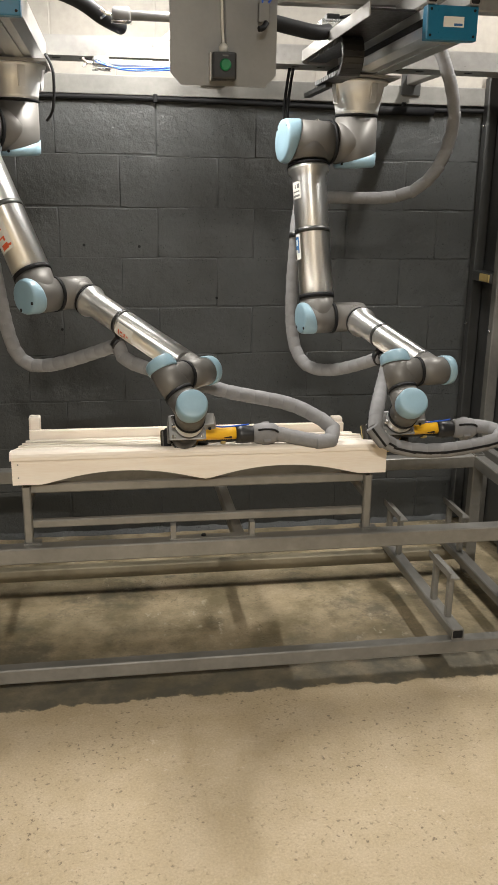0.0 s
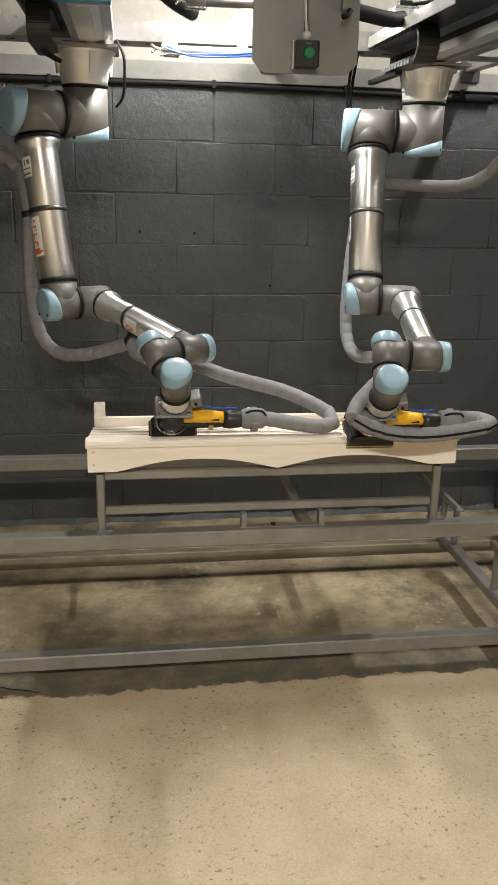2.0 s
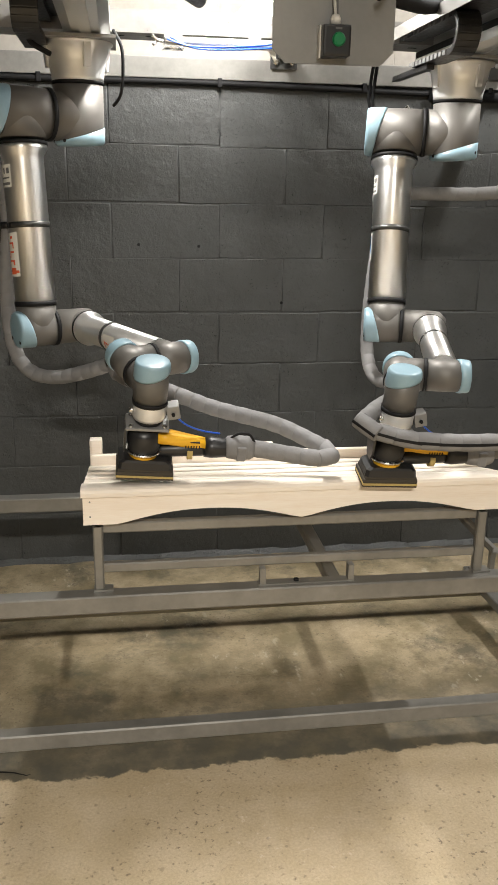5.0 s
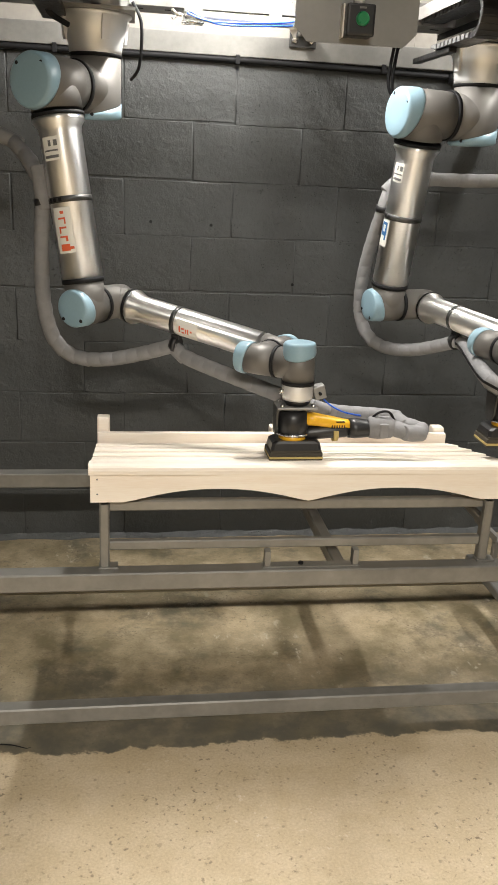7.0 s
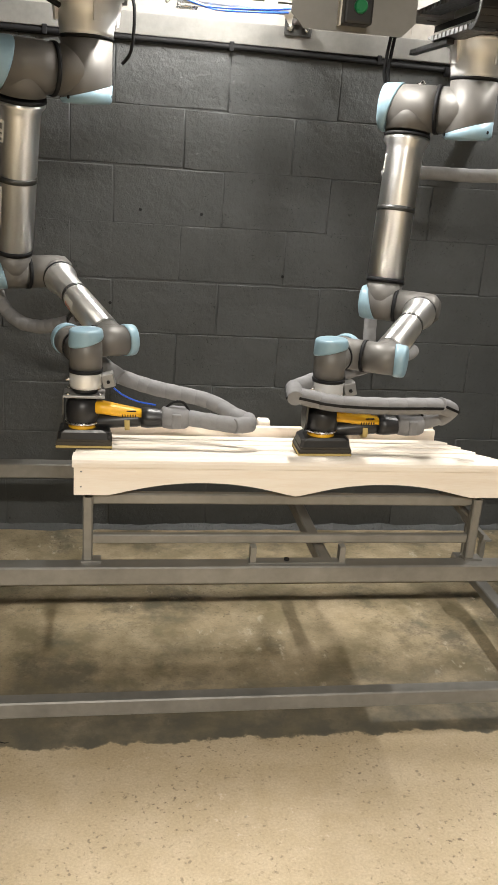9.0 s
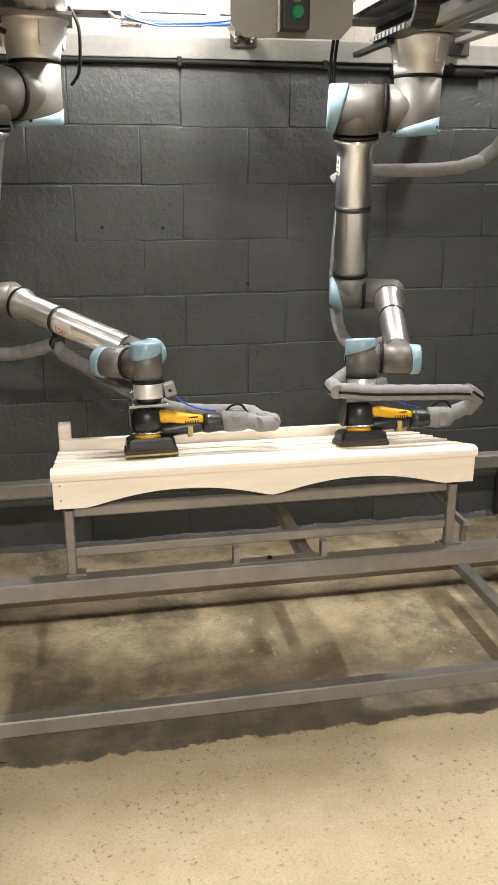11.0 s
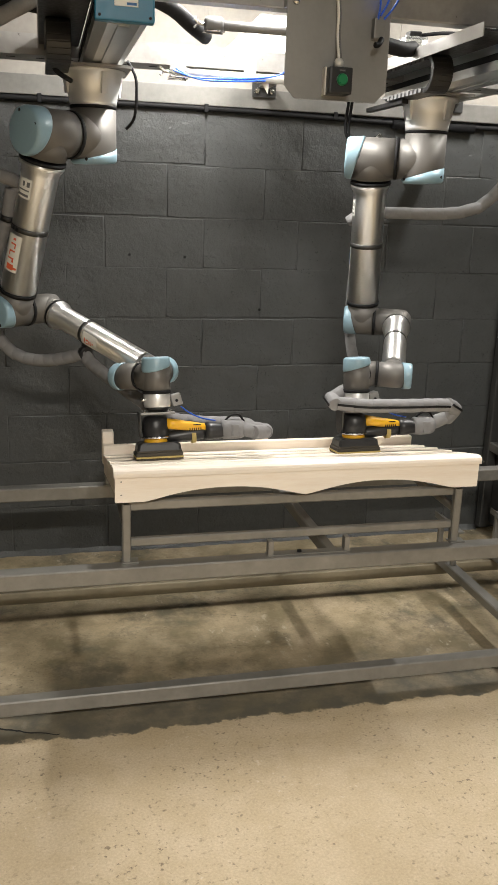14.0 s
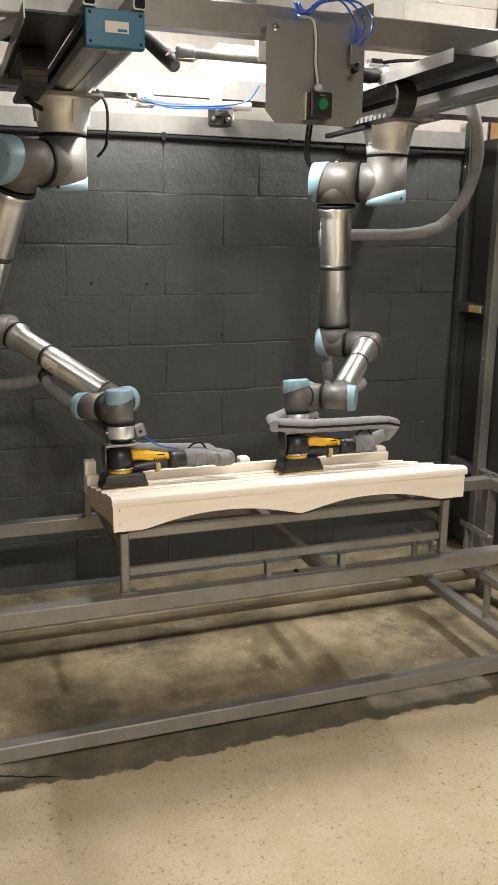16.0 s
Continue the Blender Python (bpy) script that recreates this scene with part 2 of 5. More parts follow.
def lathe(bm, start, axis, profile, sides=28):
    """A turned body: profile holds (distance along the axis, radius), closed at both ends."""
    start = Vector(start)
    axis, u, w = frame_of(axis)
    rings = []
    for d, r in profile:
        rings.append([bm.verts.new(start + axis * d + (u * math.cos(a) + w * math.sin(a)) * r)
                      for a in (2 * math.pi * k / sides for k in range(sides))])
    for a, b in zip(rings, rings[1:]):
        for k in range(sides):
            f = bm.faces.new((a[k], a[(k + 1) % sides], b[(k + 1) % sides], b[k]))
            f.smooth = True
    bm.faces.new(rings[0][::-1])
    bm.faces.new(rings[-1])
    return bm


def rod(bm, a, b, r, sides=20):
    a, b = Vector(a), Vector(b)
    return lathe(bm, a, b - a, [(0, r), ((b - a).length, r)], sides)


def cable(bm, points, r, sides=10, steps=8):
    """A round cable swept along a smooth line through the points."""
    pts = [Vector(p) for p in points]
    line = []
    for i in range(len(pts) - 1):
        p0, p1, p2, p3 = pts[max(i - 1, 0)], pts[i], pts[i + 1], pts[min(i + 2, len(pts) - 1)]
        for k in range(steps):
            t = k / steps
            line.append(0.5 * (2 * p1 + (p2 - p0) * t + (2 * p0 - 5 * p1 + 4 * p2 - p3) * t * t + (3 * p1 - p0 - 3 * p2 + p3) * t ** 3))
    line.append(pts[-1])
    rings, side = [], None
    for i, p in enumerate(line):
        way = (line[min(i + 1, len(line) - 1)] - line[max(i - 1, 0)]).normalized()
        if side is None:
            side = frame_of(way)[1]
        side = (side - way * side.dot(way)).normalized()
        other = way.cross(side)
        rings.append([bm.verts.new(p + (side * math.cos(a) + other * math.sin(a)) * r)
                      for a in (2 * math.pi * k / sides for k in range(sides))])
    for a, b in zip(rings, rings[1:]):
        for k in range(sides):
            bm.faces.new((a[k], a[(k + 1) % sides], b[(k + 1) % sides], b[k])).smooth = True
    bm.faces.new(rings[0][::-1])
    bm.faces.new(rings[-1])
    return bm


def prism(bm, outline, axis, lo, hi):
    """An outline of (a, b) pairs drawn out along axis 'x', 'y' or 'z'."""
    def at(a, b, c):
        return {"x": (c, a, b), "y": (a, c, b), "z": (a, b, c)}[axis]
    one = [bm.verts.new(at(a, b, lo)) for a, b in outline]
    two = [bm.verts.new(at(a, b, hi)) for a, b in outline]
    n = len(outline)
    bm.faces.new(one)
    bm.faces.new(two[::-1])
    for k in range(n):
        bm.faces.new((one[k], one[(k + 1) % n], two[(k + 1) % n], two[k]))
    return bm


def square_tube(bm, a, b, w, h, wall=0.004, bevel=0.004):
    """A hollow steel tube from a to b along x, y or z; w and h are its outer sizes."""
    a, b = Vector(a), Vector(b)
    d = b - a
    k = max(range(3), key=lambda i: abs(d[i]))
    lo, hi = min(a[k], b[k]), max(a[k], b[k])
    axis = "xyz"[k]
    ca, cb = [(a[1], a[2]), (a[0], a[2]), (a[0], a[1])][k]

    def ring(x, y):
        c = min(bevel, x / 3)
        return [(ca - x + c, cb - y), (ca + x - c, cb - y), (ca + x, cb - y + c), (ca + x, cb + y - c),
                (ca + x - c, cb + y), (ca - x + c, cb + y), (ca - x, cb + y - c), (ca - x, cb - y + c)]

    def at(p, c):
        return {"x": (c, p[0], p[1]), "y": (p[0], c, p[1]), "z": (p[0], p[1], c)}[axis]
    out, inn = ring(w / 2, h / 2), ring(w / 2 - wall, h / 2 - wall)
    o1, o2 = [bm.verts.new(at(p, lo)) for p in out], [bm.verts.new(at(p, hi)) for p in out]
    i1, i2 = [bm.verts.new(at(p, lo)) for p in inn], [bm.verts.new(at(p, hi)) for p in inn]
    for j in range(8):
        m = (j + 1) % 8
        for q in ((o1[j], o1[m], o2[m], o2[j]), (i1[m], i1[j], i2[j], i2[m]), (o1[m], o1[j], i1[j], i1[m]), (o2[j], o2[m], i2[m], i2[j])):
            bm.faces.new(q)
    return bm


def part(name, bm, material, parent=None, label=""):
    """Links a bmesh as one mesh object under its thing."""
    bmesh.ops.recalc_face_normals(bm, faces=bm.faces)
    me = bpy.data.meshes.new(name)
    bm.to_mesh(me)
    bm.free()
    me.materials.append(material)
    ob = new(name, me)
    if parent:
        ob.parent = parent
    return tagged(ob, label)


def thing(name, label, category, at=(0, 0, 0), group="", kind=""):
    ob = new(name)
    ob.location = at
    ob.empty_display_size = 0.1
    return tagged(ob, label, category, group, kind)


def B():
    return bmesh.new()


def structure(name, bm, material, label):
    return tagged(part(name, bm, material), label, name.split("_")[0], kind="structure")


# ---- structure ----
WALL = 3.98
LEFT, RIGHT = -3.6, 1.85


def floor_sheet():
    bm = B()
    ys = [-4.5, -2, 0, 1, 2, 2.6, 3.0, 3.2, 3.4, 3.6, 3.8, 4.2]
    xs = [-3.6, -2, -1, 0, 1, 2, 3.2, 4.2]
    def drop(y):
        t = min(max((y - 3.0) / 0.9, 0), 1)
        return -0.034 * t * t * (3 - 2 * t)
    grid = [[bm.verts.new((x, y, drop(y))) for x in xs] for y in ys]
    for r, s in zip(grid, grid[1:]):
        for k in range(len(xs) - 1):
            bm.faces.new((r[k], r[k + 1], s[k + 1], s[k])).smooth = True
    return structure("floor", bm, M["floor"], "worn tan concrete floor with a ragged grey band and shade coloured in under the frame")


floor = floor_sheet()
def floor_crack():
    """A ragged dark crack along the edge of the grey band."""
    bm = B()
    one, two = [], []
    for k in range(41):
        u = k / 40
        x = -0.78 + 0.44 * u
        y = 2.565 + 0.02 * math.sin(5 * u) - 0.085 * max(u - 0.45, 0) + noise.fractal(Vector((x * 16, 1.7, 0)), 1.0, 2.0, 5) * 0.014
        half = 0.0045 * (1 - u) ** 0.5 + 0.0012
        one.append(bm.verts.new((x, y - half, 0.0016)))
        two.append(bm.verts.new((x, y + half, 0.0016)))
    for k in range(40):
        bm.faces.new((one[k], one[k + 1], two[k + 1], two[k]))
    return part("crack", bm, M["rubber"], floor, "dark crack in the concrete")


floor_crack()
wall_back = structure("wall_back", box(B(), (LEFT, WALL + 0.0028, -0.1), (4.2, WALL + 0.2, 2.0)), M["block"], "dark grey painted concrete block wall")
wall_upper = structure("wall_upper", box(B(), (LEFT, WALL + 0.03, 2.0), (4.2, WALL + 0.2, 3.6)), M["plaster"], "cream painted upper wall above the dark blockwork")
structure("wall_left", box(B(), (LEFT - 0.2, -4.5, -0.1), (LEFT, 4.18, 3.6)), M["wash"], "plain grey side wall")
structure("wall_right", box(B(), (4.2, -4.5, -0.1), (4.4, 4.18, 3.6)), M["wash"], "plain grey side wall far beside the cell")
structure("wall_front", box(B(), (LEFT, -4.7, -0.1), (4.2, -4.5, 3.6)), M["wash"], "plain grey wall opposite the cell")
structure("ceiling", box(B(), (LEFT - 0.2, -4.7, 3.6), (4.4, 4.18, 3.7)), M["ceiling"], "plain pale ceiling")
trim = structure("trim_ledge", box(B(), (LEFT, WALL - 0.022, 1.985), (RIGHT, WALL + 0.02, 2.062), 0.004), M["ledge"], "grey painted ledge along the top of the blockwork")


def mortar_fillet():
    """Ragged mortar and paint built up where the wall meets the floor."""
    bm = B()
    n = 180
    rows = [[], [], []]
    for k in range(n + 1):
        x = -1.9 + 3.75 * k / n
        a = noise.fractal(Vector((x * 7, 3.1, 0)), 1.0, 2.0, 5) * 0.014
        c = noise.fractal(Vector((x * 9, 8.7, 0)), 1.0, 2.0, 5) * 0.012
        rows[0].append(bm.verts.new((x, WALL - 0.030 + a, -0.036)))
        rows[1].append(bm.verts.new((x, WALL - 0.014 + a * 0.6, -0.026 + c * 0.6)))
        rows[2].append(bm.verts.new((x, WALL + 0.004, -0.012 + c)))
    for r, s in zip(rows, rows[1:]):
        for k in range(n):
            bm.faces.new((r[k], r[k + 1], s[k + 1], s[k]))
    return structure("trim_fillet", bm, M["block"], "ragged dark painted mortar along the foot of the wall")


mortar_fillet()
for x, z in ((0.023, 1.357), (0.268, 1.352), (-0.09, 0.98), (0.62, 1.12)):
    part("hole", lathe(B(), (x, WALL - 0.0025, z), (0, 1, 0), [(0, 0.0065), (0.002, 0.006)], 12), M["rubber"], wall_back)

# ---- robot arms ----
SIZE = 1.04
D1, D4, D5, D6, A2, A3 = (SIZE * v for v in (0.1273, 0.1639, 0.1157, 0.0922, 0.612, 0.5723))
ARM_SIDE, FORE_SIDE = SIZE * 0.185, SIZE * 0.049
QUARTER = Matrix.Rotation(math.pi / 2, 4, "X")
BACK = Matrix.Rotation(-math.pi / 2, 4, "X")
BASES = {"A": Vector((-0.166, 3.268, 1.923)), "B": Vector((1.047, 3.255, 1.905))}
JOINTS_A0 = [
    (0, -130.5, -55.8, 36.9, -114.7, 120.2, -152.0),
    (0.5, -131.8, -58.1, 41.6, -111.5, 118.3, -148.3),
    (1, -132.9, -64.3, 52.3, -106.5, 113.8, -143.2),
    (1.5, -127.4, -70.4, 61.2, -110.8, 110.7, -148.3),
    (2, -119.3, -76.3, 69.1, -115.3, 106.7, -155.7),
    (2.5, -108.7, -76.6, 70.6, -118.4, 101.0, -164.7),
    (3, -101.2, -72.9, 67.2, -119.5, 96.8, -170.9),
    (3.5, -100.7, -68.5, 68.9, -126.7, 96.8, -171.4),
    (4, -101.9, -79.6, 84.7, -122.0, 95.7, -169.4),
]
JOINTS_A1 = [
    (6.5, -141.1, -87.5, 80.4, -81.8, 88.6, -128.9),
    (7, -143.0, -79.7, 72.1, -81.2, 88.8, -127.0),
    (7.5, -138.9, -83.8, 77.1, -82.4, 89.6, -131.1),
    (8, -132.9, -93.8, 86.7, -80.5, 88.3, -137.2),
    (8.5, -122.4, -100.6, 92.1, -80.0, 89.6, -147.6),
    (9, -110.0, -105.6, 95.1, -78.9, 89.8, -160.0),
]
JOINTS_A2 = [
    (11.5, -142.8, -103.2, 90.5, -72.2, 85.2, -127.4),
    (12, -149.2, -92.4, 82.3, -76.5, 86.4, -120.9),
    (12.5, -153.0, -88.7, 78.4, -76.6, 86.0, -117.2),
    (13, -148.9, -96.2, 85.1, -74.7, 84.8, -121.4),
    (13.5, -140.5, -104.7, 92.2, -71.4, 83.7, -129.9),
    (14, -127.6, -110.1, 95.2, -66.4, 84.5, -142.9),
    (14.5, -114.3, -112.3, 96.3, -64.2, 86.7, -156.1),
    (15, -115.6, -116.1, 98.3, -62.6, 86.0, -154.8),
    (15.5, -117.2, -117.5, 97.3, -62.2, 86.6, -153.0),
    (16, -125.9, -117.1, 97.2, -65.5, 87.3, -144.3),
]
JOINTS_B0 = [
    (0, -99.5, -75.1, 66.8, -134.0, 97.8, -174.2),
    (0.5, -101.6, -77.1, 70.5, -131.2, 99.0, -172.2),
    (1, -99.8, -78.3, 73.1, -131.3, 96.4, -173.3),
    (1.5, -89.2, -73.2, 67.2, -125.7, 88.5, -180.6),
    (2, -79.3, -66.3, 58.3, -122.5, 82.6, -188.1),
    (2.5, -70.6, -60.3, 49.3, -119.1, 76.9, -194.7),
    (3, -66.5, -55.0, 41.5, -120.5, 73.6, -196.7),
    (3.5, -66.7, -57.8, 53.6, -126.0, 74.8, -197.6),
    (4, -65.6, -58.9, 57.8, -116.7, 79.4, -201.4),
]
JOINTS_B1 = [
    (6.5, -98.4, -101.8, 94.3, -76.0, 90.0, -171.6),
    (7, -102.7, -100.8, 98.7, -87.7, 89.9, -167.3),
    (7.5, -93.6, -100.6, 93.7, -82.2, 89.8, -176.4),
    (8, -82.5, -99.0, 92.0, -78.1, 91.4, -187.5),
    (8.5, -69.1, -93.5, 87.3, -83.6, 90.7, -200.9),
    (9, -60.7, -81.3, 75.8, -85.3, 90.5, -209.3),
]
JOINTS_B2 = [
    (11.5, -80.2, -106.6, 93.5, -66.1, 92.2, -189.6),
    (12, -98.2, -111.0, 96.2, -65.3, 89.5, -171.9),
    (12.5, -108.4, -111.7, 97.3, -64.7, 86.9, -162.0),
    (13, -98.1, -110.9, 96.4, -63.9, 89.0, -172.1),
    (13.5, -81.0, -107.0, 94.4, -68.6, 92.3, -188.9),
    (14, -66.7, -100.5, 90.3, -74.2, 93.3, -203.2),
    (14.5, -55.3, -93.3, 83.4, -74.5, 94.5, -214.5),
    (15, -53.2, -93.7, 84.0, -75.8, 93.8, -216.6),
    (15.5, -51.9, -95.6, 85.3, -75.1, 94.4, -218.0),
    (16, -53.2, -95.8, 84.7, -73.6, 95.0, -216.7),
]
JOINTS = {"A": JOINTS_A0 + JOINTS_A1 + JOINTS_A2, "B": JOINTS_B0 + JOINTS_B1 + JOINTS_B2}


def smooth(rows, t):
    """A gliding value between timed rows, with no overshoot."""
    if t <= rows[0][0]:
        return rows[0][1:]
    if t >= rows[-1][0]:
        return rows[-1][1:]
    i = max(k for k in range(len(rows) - 1) if rows[k][0] <= t)
    a, b = rows[i], rows[i + 1]
    h = b[0] - a[0]
    u = (t - a[0]) / h
    out = []
    for k in range(1, len(a)):
        slope = (b[k] - a[k]) / h

        def tangent(j):
            if j == 0 or j == len(rows) - 1:
                return 0.0
            s0 = (rows[j][k] - rows[j - 1][k]) / (rows[j][0] - rows[j - 1][0])
            s1 = (rows[j + 1][k] - rows[j][k]) / (rows[j + 1][0] - rows[j][0])
            return 0.0 if s0 * s1 <= 0 else 2 * s0 * s1 / (s0 + s1)
        m0, m1 = tangent(i) * h, tangent(i + 1) * h
        out.append((2 * u ** 3 - 3 * u * u + 1) * a[k] + (u ** 3 - 2 * u * u + u) * m0 + (3 * u * u - 2 * u ** 3) * b[k] + (u ** 3 - u * u) * m1)
    return out


def turn(degrees):
    return Matrix.Rotation(radians(degrees), 4, "Z")


def shift(x, y, z):
    return Matrix.Translation((x, y, z))


def links(which, t):
    """World poses of the six moving links and of the tool flange at t seconds."""
    q = smooth(JOINTS[which], t)
    m = Matrix.Translation(BASES[which]) @ Matrix.Rotation(math.pi, 4, "X") @ turn(q[0]) @ shift(0, 0, D1)
    one = m.copy()
    m = m @ QUARTER @ turn(q[1])
    two = m @ shift(0, 0, ARM_SIDE)
    m = m @ shift(-A2, 0, 0) @ turn(q[2])
    three = m @ shift(0, 0, FORE_SIDE)
    m = m @ shift(-A3, 0, D4) @ turn(q[3]) @ QUARTER
    four = m.copy()
    m = m @ turn(q[4]) @ shift(0, 0, D5) @ BACK
    five = m.copy()
    m = m @ turn(q[5])
    return one, two, three, four, five, m, m @ shift(0, 0, D6)


def lid(r, thick, tilt=0.0):
    """A domed joint cap about +z, slanted where tilt is given."""
    bm = lathe(B(), (0, 0, 0), (0, 0, 1), [(-0.012, r + 0.001), (-0.006, r + 0.0025), (thick * 0.70, r + 0.001), (thick * 0.93, r * 0.965), (thick, r * 0.89), (thick * 1.03, r * 0.45)], 32)
    if tilt:
        for v in bm.verts:
            v.co.z -= tilt * v.co.x if v.co.z <= 0 else 0.1 * tilt * v.co.x
    return bm


def moved(bm, m):
    bmesh.ops.transform(bm, matrix=m, verts=bm.verts)
    return bm


def cap_screws(parent, m, r, z):
    for a in (35, 125, 215, 305):
        x, y = (r * 0.83) * math.cos(radians(a)), (r * 0.83) * math.sin(radians(a))
        part("cap_screw", moved(lathe(B(), (x, y, z), (0, 0, 1), [(0, 0.006), (0.004, 0.0055)], 10), m), M["rubber"], parent)


def sticker(parent, size, radius, along, marks, ink):
    """A white label bent round a tube that runs along -x, with plain marks on it."""
    w, span = size
    bm = B()
    n = 8
    rows = [[bm.verts.new((x, radius * math.sin(a), -radius * math.cos(a) * -1)) for a in (along[1] + span * (k / n - 0.5) for k in range(n + 1))] for x in (-along[0], -along[0] - w)]
    for k in range(n):
        bm.faces.new((rows[0][k], rows[0][k + 1], rows[1][k + 1], rows[1][k])).smooth = True
    tag = part("tag", bm, M["label"], parent, "white paper label with coloured print")
    for x0, x1, a0, a1 in marks:
        bm = B()
        rr = radius + 0.0008
        rows = [[bm.verts.new((-along[0] - w * x, rr * math.sin(a), rr * math.cos(a))) for a in (along[1] + span * (a0 + (a1 - a0) * k / 4 - 0.5) for k in range(5))] for x in (x0, x1)]
        for k in range(4):
            bm.faces.new((rows[0][k], rows[0][k + 1], rows[1][k + 1], rows[1][k])).smooth = True
        part("print_bar", bm, ink, parent)
    return tag


BACK_SIDE = 1


def robot(which, label):
    base = BASES[which]
    arm = thing("robot_arm", label, "robot arm", base, "ceiling mounted robot arms")
    # static mounting cup above the first joint
    bm = lathe(B(), (0, 0, 0.078), (0, 0, -1), [(0, 0.108), (0.010, 0.108), (0.014, 0.096), (0.06, 0.086), (0.10, 0.079), (0.112, 0.078)], 36)
    cup = part("mounting_cup", bm, M["alu"], arm, "bright turned aluminium mounting cup")
    for a in (20, 110, 200, 290):
        x, y = 0.100 * math.cos(radians(a)), 0.100 * math.sin(radians(a))
        part("gusset", moved(prism(B(), [(0.004, 0.066), (-0.016, 0.066), (-0.010, 0.0), (-0.004, 0.0)], "y", -0.011, 0.011), shift(x, y, 0) @ turn(a)), M["alu"], cup)
    part("seal_ring", lathe(B(), (0, 0, -0.031), (0, 0, -1), [(0, 0.078), (0.011, 0.078)], 36), M["rubber"], arm)

    # link one: column that turns about the vertical, with a side outlet
    bm = lathe(B(), (0, 0, -0.088), (0, 0, 1), [(0, 0.076), (0.135, 0.076), (0.15, 0.072)], 36)
    for v in bm.verts:
        if v.co.z > 0.03:
            v.co.z -= 0.30 * v.co.y
    lathe(bm, (0, 0.02, 0), (0, -1, 0), [(0, 0.06), (0.03, 0.07), (0.118, 0.072)], 36)
    one = part("shoulder_column", bm, M["shell"], arm, "warm grey cast joint column")
    bm = lathe(B(), (0, 0, 0.052), (0, 0, 1), [(0, 0.0775), (0.026, 0.0775), (0.034, 0.070), (0.036, 0.03)], 36)
    for v in bm.verts:
        v.co.z -= (0.30 if v.co.z < 0.06 else 0.04) * v.co.y
    part("joint_cap", bm, M["cap"], one, "light blue plastic joint cap")
    for a in (60, 120, 240, 300):
        x, y = 0.07 * math.cos(radians(a)), 0.07 * math.sin(radians(a))
        part("cap_screw", lathe(B(), (x * 1.07, y * 1.07, 0.068 - 0.1 * y), (x, y, 0.0), [(0, 0.006), (0.004, 0.005)], 8), M["rubber"], one)
    part("seal_ring", lathe(B(), (0, -0.096, 0), (0, -1, 0), [(0, 0.0765), (0.012, 0.0765)], 36), M["rubber"], one)

    # link two: upper arm
    bm = lathe(B(), (0, 0, -0.086), (0, 0, 1), [(0, 0.072), (0.04, 0.074), (0.15, 0.075)], 36)
    lathe(bm, (0.01, 0, 0), (-1, 0, 0), [(0, 0.06), (0.03, 0.072), (0.085, 0.0745)], 36)
    two = part("upper_arm", bm, M["shell"], arm, "warm grey housings joined by a bright tube")
    bm = lathe(B(), (-A2, 0, 0.045), (0, 0, -1), [(0, 0.054), (0.045, 0.056), (0.093, 0.055)], 32)
    lathe(bm, (-A2 - 0.01, 0, 0), (1, 0, 0), [(0, 0.044), (0.02, 0.056), (0.082, 0.0610)], 32)
    part("elbow_housing", bm, M["shell"], two)
    part("seal_ring", lathe(B(), (-0.084, 0, 0), (-1, 0, 0), [(0, 0.0765), (0.010, 0.0765)], 36), M["rubber"], two)
    bm = lathe(B(), (-0.094, 0, 0), (-1, 0, 0), [(0, 0.0745), (0.012, 0.0745), (0.028, 0.064), (0.042, 0.0615), (0.46, 0.0615)], 40)
    part("tube", bm, M["tube"], two, "bright brushed aluminium tube")
    part("seal_ring", lathe(B(), (-A2 + 0.071, 0, 0), (1, 0, 0), [(0, 0.0638), (0.014, 0.0638)], 36), M["rubber"], two)
    cap = part("joint_cap", moved(lid(0.0755, 0.034, 0.30), shift(0, 0, 0.064)), M["cap"], two, "light blue plastic joint cap")
    cap_screws(cap, shift(0, 0, 0.064), 0.0755, 0.029)
    cap = part("joint_cap", moved(lid(0.0555, 0.026, -0.30), shift(-A2, 0, 0.045)), M["cap"], two, "light blue plastic joint cap")
    cap_screws(cap, shift(-A2, 0, 0.045), 0.0555, 0.022)
    part("seal_ring", lathe(B(), (-A2, 0, -0.045), (0, 0, -1), [(0, 0.0580), (0.011, 0.0580)], 32), M["rubber"], two)
    band = part("hose_clamp", lathe(B(), (-0.315, 0, 0), (-1, 0, 0), [(0, 0.0634), (0.017, 0.0634)], 36), M["gun"], two, "slotted steel band")
    for k in range(9):
        a = -2.2 + k * 0.3
        part("slot", moved(box(B(), (-0.329, -0.005, 0.0628), (-0.318, 0.005, 0.0639)), Matrix.Rotation(a, 4, "X")), M["rubber"], band)
    grip = BACK_SIDE * Vector((0, 0.91, 0)) + Vector((0, 0, 0.41))
    spot = grip * 0.085
    clip = lathe(B(), (-0.330, spot.y, spot.z), (1, 0, 0), [(0, 0.0265), (0.020, 0.0265)], 20)
    part("cable_clip", clip, M["black"], two, "black plastic hose clip")
    if which == "A":
        sticker(two, (0.13, 0.95), 0.0622, (0.345, -0.12), [(0.80, 0.95, 0.25, 0.75), (0.86, 0.92, 0.05, 0.25), (0.62, 0.74, 0.3, 0.42), (0.62, 0.66, 0.3, 0.75), (0.42, 0.56, 0.62, 0.72), (0.42, 0.46, 0.3, 0.72), (0.22, 0.36, 0.3, 0.38), (0.22, 0.26, 0.35, 0.7), (0.08, 0.14, 0.35, 0.55)], M["print"])
